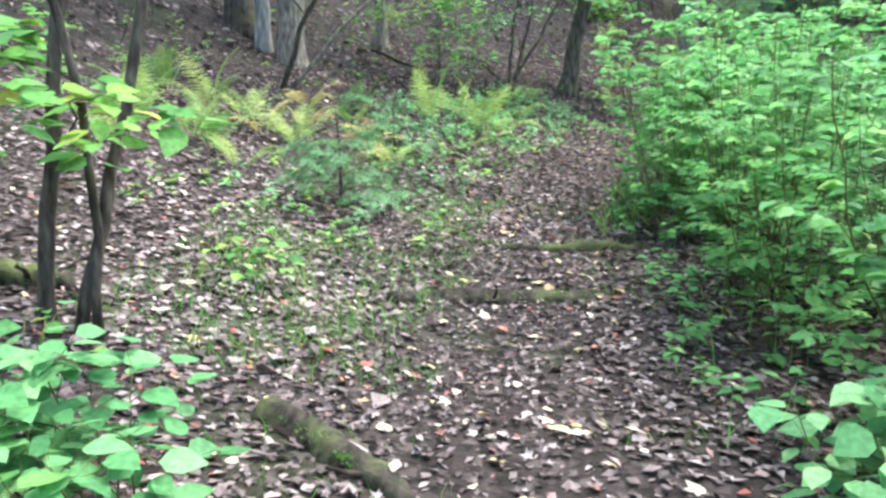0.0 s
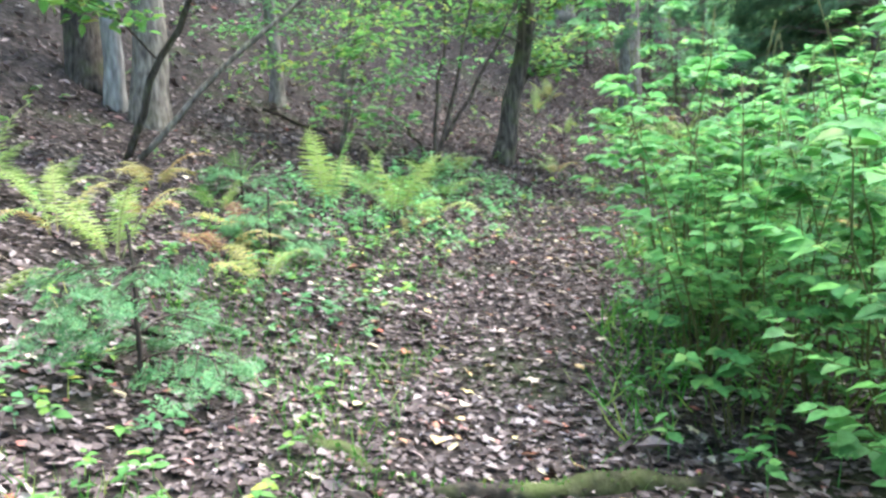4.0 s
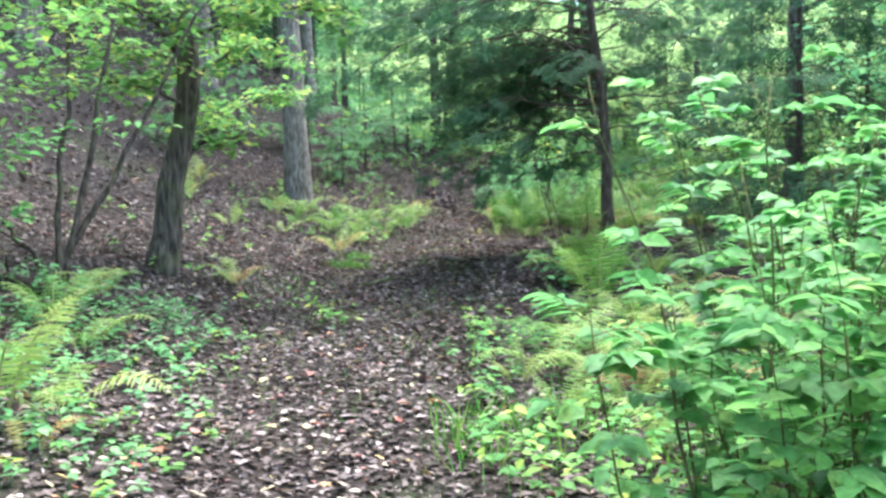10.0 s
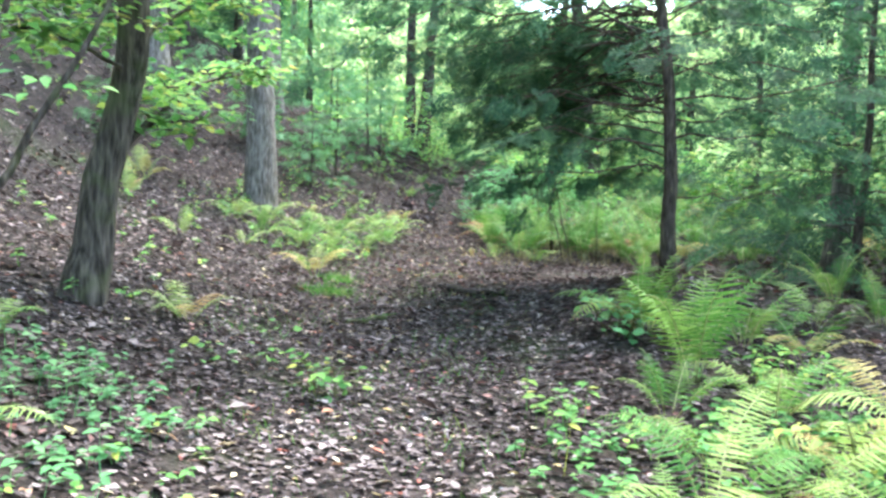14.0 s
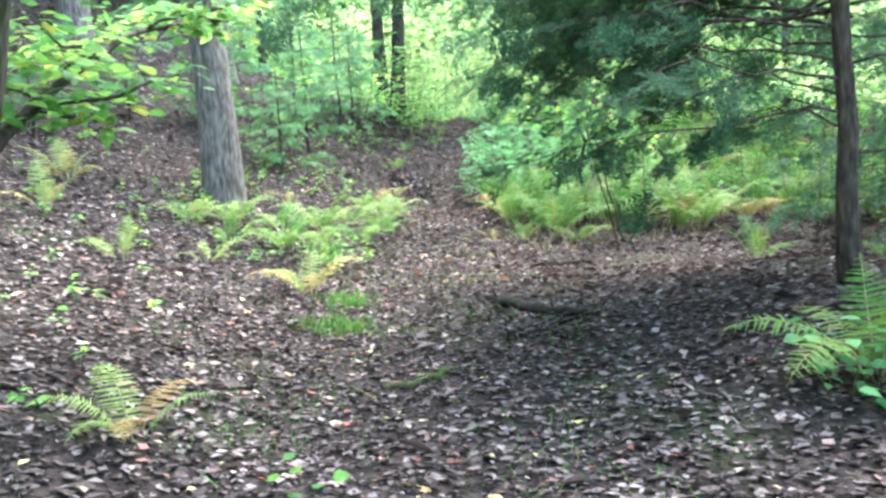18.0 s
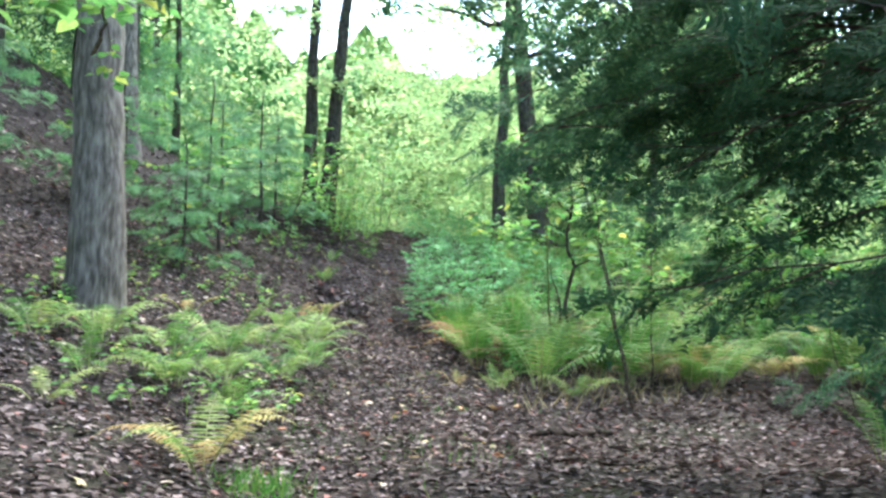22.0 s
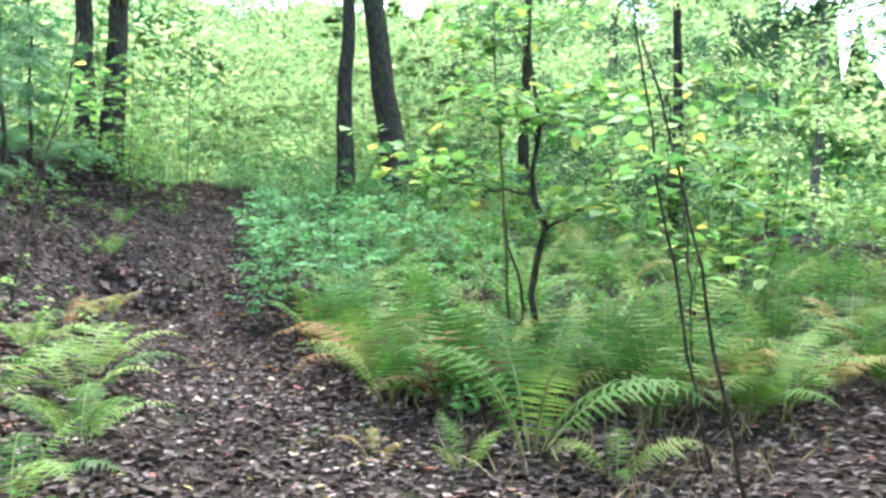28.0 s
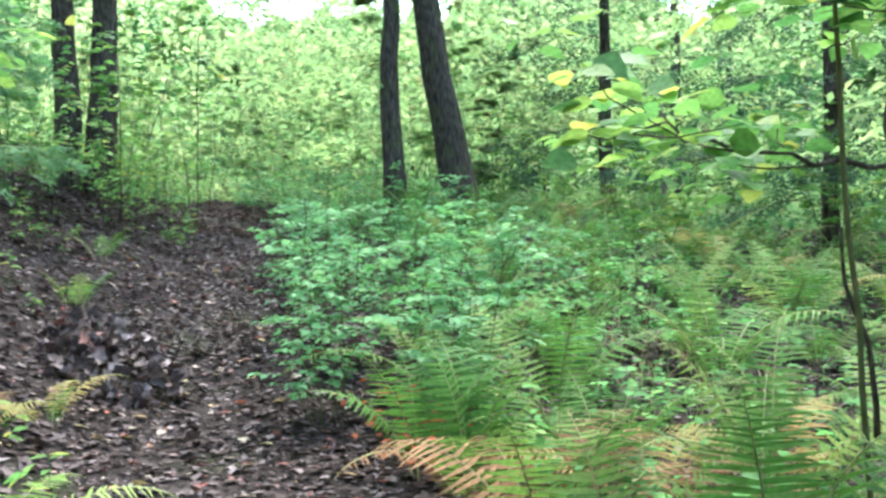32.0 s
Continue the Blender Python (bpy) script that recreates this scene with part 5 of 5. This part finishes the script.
def grass(name, label, n, box, keep, height, seed, mat=GRASS):
    g = grain(seed)
    x, y = scatter(g, n, *box, keep)
    m = len(x)
    foot = np.stack([x, y, ground_at(x, y) - 0.01], -1)
    d = tips(m, g, 0.2)
    d[:, 2] = np.abs(d[:, 2]) + 0.9
    blade = (np.array([(-0.022, 0, 0), (0.022, 0, 0), (-0.016, 0.55, 0.05), (0.016, 0.55, 0.05), (0, 1, 0.28)]), np.array([(0, 1, 3), (0, 3, 2), (2, 3, 4)]))
    return solid(name, laid(blade, foot, d, tips(m, g, 0.9), height * g.uniform(0.4, 1.2, m)), mat, label, "grass", kind="stuff")


grass("grass", "thin grass and moss tufts along the path", 26000, (-4, 6, 2, 24), lambda x, y: np.exp(-((np.abs(left_of(x, y)) - 0.9) / 0.6) ** 2) * (clumped(x, y, 2.3) > 0.5), 0.12, 46)
grass("grass", "dark green grass on the damp slope", 12000, (-4, 0, 3.4, 10), lambda x, y: strip(0.3, 2.2, 3.4, 10)(x, y) * (clumped(x, y, 1.9) > 0.3), 0.13, 48)
grass("moss", "short moss and grass in patches on the trodden path", 60000, (-2.5, 5.5, 4.5, 24), lambda x, y: np.exp(-(left_of(x, y) / 1.1) ** 2) * (clumped(x + 3.1, y, 1.7) > 0.62), 0.05, 51)
grass("grass", "green grass tuft beside the path", 5000, (1.4, 2.6, 18.9, 20.7), lambda x, y: np.exp(-((x - 1.8) ** 2 + (y - 19.3) ** 2) / 0.06) + np.exp(-((x - 2.25) ** 2 + (y - 20.35) ** 2) / 0.04), 0.16, 52)
grass("grass", "drooping dark grass at the shrubs' edge", 2600, (-0.4, 1.6, 6.5, 12), lambda x, y: strip(-1.9, -0.65, 6.6, 11.6)(x, y) * (clumped(x, y, 2.1) > 0.4), 0.26, 53)
grass("grass", "thin straw stalks among the fern stems", 2500, (4.5, 12, 20.5, 27), lambda x, y: strip(-4, -1.3, 21.5, 27)(x, y), 0.26, 47, STRAW)

# sticks and roots
for k, (a, b, r, sink, label) in enumerate([((3.36, 19.5), (3.42, 17.95), 0.05, 0.5, "black wet fallen branch lying across the leaves"), ((-1.35, 4.8), (0.0, 5.1), 0.065, -0.1, "mossy root across the path"),
                                            ((-1.45, 3.1), (-0.62, 2.42), 0.075, 0.1, "mossy rotten log beside the path"), ((1.55, 17.7), (2.25, 17.5), 0.04, -0.2, "mossy root in the clearing"), ((4.7, 20.85), (5.45, 20.78), 0.035, 0.5, "dark stick on the leaves"),
                                            ((-0.8, 6.1), (0.3, 6.35), 0.06, -0.1, "mossy root across the path"), ((-2.75, 4.75), (-2.1, 5.5), 0.02, 0.6, "thin dead stick on the leaves"), ((-3.5, 3.9), (-2.9, 3.95), 0.1, 0.1, "mossy stump of a log on the slope"),
                                            ((3.0, 17.6), (3.5, 17.9), 0.018, 0.6, "thin dead stick on the leaves"), ((4.3, 20.2), (5.0, 19.6), 0.015, 0.6, "thin dead stick on the leaves"), ((-2.6, 7.5), (-2.3, 7.3), 0.03, 0.4, "pale broken stick on the leaves"),
                                            ((-2.3, 15.1), (-1.35, 14.9), 0.09, 0.2, "black rotten log at the foot of the bank"), ((-4.6, 16.0), (-3.4, 15.6), 0.025, 0.9, "pale dead branch on the bank"), ((-1.4, 6.55), (-0.6, 6.0), 0.03, -0.2, "mossy root across the path")]):
    line = bent((*a, 0), (*b, 0), 16, 0.16 if r < 0.06 else 0.04, 700 + k)
    line[:, 2] = ground_at(line[:, 0], line[:, 1]) + r * sink
    rad = r * np.interp(np.linspace(0, 1, 16), [0, 0.05, 0.5, 0.95, 1], [0.6, 1, 1.05, 0.65, 0.3])
    ob = thing("fallen_branch", (0, 0, 0), label, "branch", "dead wood on the ground")
    part("wood", tube(line, rad, 9, 0.28, 700 + k), MOSSY if "mossy" in label else WOOD_WET, ob)
    if r > 0.03:
        wg = grain(740 + k)
        u = wg.uniform(1, 14, 9)
        spur = [bent(line[int(q)], line[int(q)] + unit(wg.normal(0, 1, 3) * (1, 1, 0.3) + (0, 0, 0.5)) * wg.uniform(1.5, 3.5) * r, 4, 0.2 * r, 760 + k) for q in u[:3]]
        for p in spur:
            part("broken_twig", tube(p, np.linspace(0.22, 0.1, 4) * r, 5), WOOD_WET, ob)
    if "mossy" in label:
        m = 120
        q = wg.beta(2, 2, m) * 14 if r > 0.03 else grain(k).uniform(1, 14, m)
        mg = grain(780 + k)
        c = np.stack([np.interp(q, np.arange(16), line[:, i]) for i in range(3)], -1)
        up = unit(np.stack([mg.normal(0, 0.6, m), mg.normal(0, 0.6, m), np.ones(m)], -1))
        tuft = (np.array([(-0.3, 0, 0), (0.3, 0, 0), (0, 1, 0.1)]), np.array([(0, 1, 2)]))
        tufts = part("moss", laid(tuft, c + up * r * 0.85, up, tips(m, mg, 0.9), mg.uniform(0.012, 0.03, m)), GRASS, ob)
        tagged(tufts, "short green moss tufts", kind="stuff")

mg = grain(720)
ma = np.sqrt(mg.random(260)) * 0.42
mb = mg.uniform(0, 6.283, 260)
mx, my = 6.4 + ma * np.cos(mb), 28.1 + 1.5 * ma * np.sin(mb)
mz = ground_at(mx, my) + 0.28 * (1 - (ma / 0.45) ** 2) * mg.uniform(0.6, 1.1, 260)
solid("leaf_heap", laid(lobed_shape(4, 0.3, 0.4, 9), np.stack([mx, my, mz], -1), tips(260, mg, 0.4), tips(260, mg, 0.2) + np.array([[0, 0, 0.8]]), mg.uniform(0.06, 0.12, 260)), DEAD, "heap of curled dark brown leaves at the path's edge", "leaves", kind="stuff")

# ---------------------------------------------------------------- young pines and plants of their own
for k, (x, y, h) in enumerate([(3.5, 27.0, 1.8), (3.0, 28.6, 2.6), (4.6, 29.0, 2.4), (6.0, 31.0, 2.8), (7.0, 32.9, 2.6), (4.9, 30.6, 2.6), (1.2, 27.6, 2.2), (-0.3, 25.6, 1.8), (-3.2, 11.0, 0.5), (-2.5, 9.6, 0.55), (-2.25, 6.75, 0.8)]):
    hemlock("young_pine", "fuzzy young pine on the leafy bank", on(x, y), h, 0.004 + 0.010 * h, BARK_DARK, PINE, 900 + k, first=0.18 * h, whorls=int(3 + 1.6 * h), reach=0.4 * h, sprays=7 if h > 1.2 else 3, size=0.10 + 0.07 * h, fine=(9, 4, 4), rows=2, group="young pines on the bank", droop=0.05, bare=0.1)
for k, (x, y, h, n, size, mat, label) in enumerate([(-1.5, 2.0, 0.55, 8, 0.125, TEAL, "broad-leaved bright green plant by the path"), (-1.95, 2.15, 0.6, 8, 0.12, TEAL, "broad-leaved bright green plant by the path"), (-1.75, 1.7, 0.5, 7, 0.125, GREEN, "broad-leaved bright green plant by the path"), (0.85, 2.45, 0.6, 8, 0.125, TEAL, "broad-leaved bright green plant by the path"),
                                                     (1.3, 2.7, 0.8, 7, 0.13, GREEN, "broad-leaved bright green plant by the path"), (-2.1, 4.6, 0.3, 3, 0.09, LIME, "small pale green seedling among fallen leaves"), (3.45, 15.6, 0.3, 5, 0.1, TEAL, "low bluish plant below a fern"), (7.35, 26.15, 0.4, 4, 0.08, RED, "small red-leaved seedling at the edge of the ferns"), (7.1, 25.6, 0.25, 3, 0.07, RED, "small red-leaved seedling at the edge of the ferns"),
                                                     (0.2, 15.7, 0.2, 2, 0.08, LIME, "small yellow seedling among fallen leaves"), (0.6, 15.0, 0.2, 3, 0.08, LIME, "small yellow seedling among fallen leaves")]):
    ob = shrub("plant", label, mat, STALK, OVAL, h, n, 20, size, 0.3, 950 + k, "single plants by the path", "plant")
    ob.location = on(x, y)
three = thing("sapling", on(-2.6, 3.35), "thin dark saplings with a few broad leaves on the slope", "sapling")
for k, (ex, ey, r) in enumerate([(0.35, 0.5, 0.042), (0.75, 0.9, 0.034), (-0.1, 0.3, 0.026)]):
    part("stem", arm(bent((0.09 * k, 0.05 * k, -0.1), (ex, ey, 3.6), 14, 0.12, 970 + k), np.linspace(r, r * 0.5, 14), 970 + k), BARK_DARK, three)
leafy_limb(three, [(0.1, 0.2, 0.9), (0.3, 0.0, 1.1), (0.55, -0.1, 1.12)], 0.008, 975, 70, OVAL, 0.15, TWIG, LIME, 0.25, 4)
leafy_limb(three, [(0.15, 0.2, 1.2), (-0.1, -0.1, 1.35), (-0.4, -0.3, 1.35)], 0.008, 976, 70, OVAL, 0.15, TWIG, LIME, 0.25, 4)
leafy_limb(three, [(0.4, 0.5, 2.0), (0.8, 0.4, 2.2), (1.2, 0.4, 2.2)], 0.008, 977, 90, OVAL, 0.12, TWIG, LIME, 0.2, 3)
for k, (x, y, ex, ey, ez) in enumerate([(6.4, 21.4, -0.45, 0.4, 2.3), (6.75, 21.75, -0.5, 0.3, 2.7), (7.6, 22.3, 0.1, 0.2, 1.6), (10.2, 34.2, 0.3, 0.2, 3.0), (4.75, 27.0, 0.7, 0.25, 2.4)]):
    ob = thing("thin_sapling", on(x, y), "thin bare-stemmed sapling with sparse leaves", "sapling", "thin saplings")
    part("stem", arm(bent((0, 0, -0.05), (ex, ey, ez), 12, 0.06, 980 + k), np.linspace(0.012, 0.006, 12), 980 + k, 6), TWIG, ob)
    leafy_limb(ob, [(ex * 0.6, ey * 0.6, ez * 0.6), (ex * 0.8 + 0.2, ey * 0.8, ez * 0.78), (ex + 0.5, ey, ez * 0.86)], 0.006, 985 + k, 60, OVAL, 0.11, TWIG, LIME, 0.25, 4)

# ---------------------------------------------------------------- the wood around
far = [tree("forest_tree", "tall tree in the surrounding wood", (0, 0, 0), 14 + 2 * k, 0.16 + 0.03 * k, (BARK_DARK, BARK_GREY)[k % 2], (HAZED, CANOPY)[k % 2], RHOMB, (0.02 * k - 0.03, 0.0), 9, 0.4, 1200, 0.34, 4.0, 800 + k, sides=8, group="trees of the wood") for k in range(4)]


def gap(x, y):
    """The stretch over which the sky shows beyond the rise."""
    a = np.degrees(np.arctan2(x - 1.0, y - 16.0))
    return (a > 19) & (a < 37) & (y > 30)


def woods(x, y):
    left = left_of(x, y)
    a, d = np.degrees(np.arctan2(x - 1.0, y - 17.0)), np.hypot(x - 1.0, y - 17.0)
    return ((left > 7) | (left < -9)) & ~gap(x, y) & ~((a > 37) & (a < 75) & (d < 34))


# the six listed trees are added out of view to shade the path's start
spread_out(far, [(0.4, -6.5), (-6.8, -0.6), (-4.5, -5.6), (-3.4, -2.6), (-8.4, 4.4), (-6.2, 2.0)] + patch(9, 900, (-34, 46, -22, 66), lambda x, y: woods(x, y) & (np.hypot(x, y) > 6), 5.5), 10, 0.8, 1.25)


def understorey(name, label, spots, low, high, per, size, mat, seed, radius=1.1):
    """Level sheets of leaves of many young trees, too many and too far to count."""
    g = grain(seed)
    c = np.array([(x, y, float(ground_at(x, y)[0]) + g.uniform(low, (min(high, 4.8 + 0.235 * math.hypot(x - 1, y - 16)) if gap(np.array(x), np.array(y)) else high))) for x, y in spots])
    n = len(c) * per
    r = radius * g.uniform(0.6, 1.4, len(c))
    p = np.repeat(c, per, 0) + g.normal(0, 1, (n, 3)) * np.array([0.6, 0.6, 0.2]) * np.repeat(r, per)[:, None]
    p[:, 2] = np.maximum(p[:, 2], ground_at(p[:, 0], p[:, 1]) + 0.1)
    d = tips(n, g, 0.75)
    d[:, 2] -= 0.2
    return solid(name, laid(RHOMB, p, d, np.array([[0, 0, 1.0]]) + g.normal(0, 0.45, (n, 3)), size * g.uniform(0.6, 1.3, n)), mat, label, "foliage", kind="stuff")


def scattered(seed, n, box, keep):
    x, y = scatter(grain(seed), n, *box, keep)
    return list(zip(x.tolist(), y.tolist()))


understorey("understorey", "light green leaves of young trees on the bank", scattered(61, 300, (-18, 8, 10, 46), lambda x, y: (left_of(x, y) > 7.0)), 2.6, 7, 90, 0.13, LIME, 62)
understorey("understorey", "bright leaves of young trees beyond the ferns", scattered(63, 760, (9, 34, 14, 52), lambda x, y: (left_of(x, y) < -5.0)), 0.4, 9.5, 140, 0.16, HAZED, 64, 0.85)
understorey("understorey", "yellow-green leaves beyond the rise, haze put into their colour", scattered(69, 470, (6, 32, 33, 56), lambda x, y: gap(x, y) & (np.abs(left_of(x, y)) > 1.2)), 0.2, 9, 200, 0.16, HAZED, 70, 0.95)
understorey("understorey", "bluish green leaves behind the shrubs", scattered(65, 420, (4, 22, -4, 20), lambda x, y: (left_of(x, y) < -6.2)), 0.4, 5, 100, 0.14, TEAL, 66)
understorey("far_foliage", "dense foliage of the distant wood", scattered(67, 1300, (-45, 55, -25, 75), lambda x, y: (np.hypot(x - 3, y - 16) > 22)), 0.5, 13, 150, 0.26, HAZED, 68, 2.2)
pines = [hemlock("conifer", "dark shaggy conifer standing in the wood", (0, 0, 0), 9.0 + k, 0.13, BARK_DARK, (NEEDLE, PINE)[k], 1000 + k, first=1.0, whorls=12, reach=2.4, sprays=8, size=0.7, group="conifers of the wood", droop=0.15, bare=0.1, fine=(7, 3, 3), rows=2) for k in range(2)]
spread_out(pines, [(3.4, 36.0), (5.2, 38.5), (1.6, 34.0), (6.6, 40.0), (-0.8, 36.5), (-3.5, 31.0), (14.0, 19.0), (18.0, 20.5), (10.2, 14.6), (14.5, 19.0), (15.5, 27.0), (-9.5, 24.0), (17.0, 31.5), (-1.5, 42.0)], 11, 0.8, 1.2)


def distant_wood():
    """The mass of the wood beyond, uneven along its top and lower where the sky shows."""
    g = grain(77)
    n, m = 520, 14
    a = np.linspace(-np.pi, np.pi, n)
    deg = np.degrees(a)
    tall = 15 + 3 * np.sin(9 * a) + 2.2 * np.sin(23 * a + 1) + g.normal(0, 1.3, n)
    low = 1 / (1 + np.exp(-(np.abs(deg - 28.5) - 10) / 1.5))
    tall = 13.8 + g.normal(0, 0.4, n) + 0.9 * np.sin(31 * a) + 0.6 * np.sin(53 * a + 2) + (tall - 13.8) * low
    tall[-1] = tall[0]
    u = np.linspace(0, 1, m)
    rough = g.normal(0, 1.0, (n, m))
    rough[-1] = rough[0]
    r = 58 + 5 * np.sin(u * 3)[None] + rough
    x, y = 1 + r * np.sin(a)[:, None], 16 + r * np.cos(a)[:, None]
    z = ground_at(x.ravel(), y.ravel()).reshape(n, m) - 0.5 + tall[:, None] * u[None] * (1 + 0.03 * rough)
    i, j = np.meshgrid(np.arange(n - 1), np.arange(m - 1), indexing="ij")
    p = (i * m + j).ravel()
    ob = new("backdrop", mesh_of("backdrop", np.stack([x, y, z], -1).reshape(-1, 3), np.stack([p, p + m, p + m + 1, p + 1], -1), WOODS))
    return tagged(ob, "hazy green mass of the distant wood", "woods", kind="structure")


distant_wood()
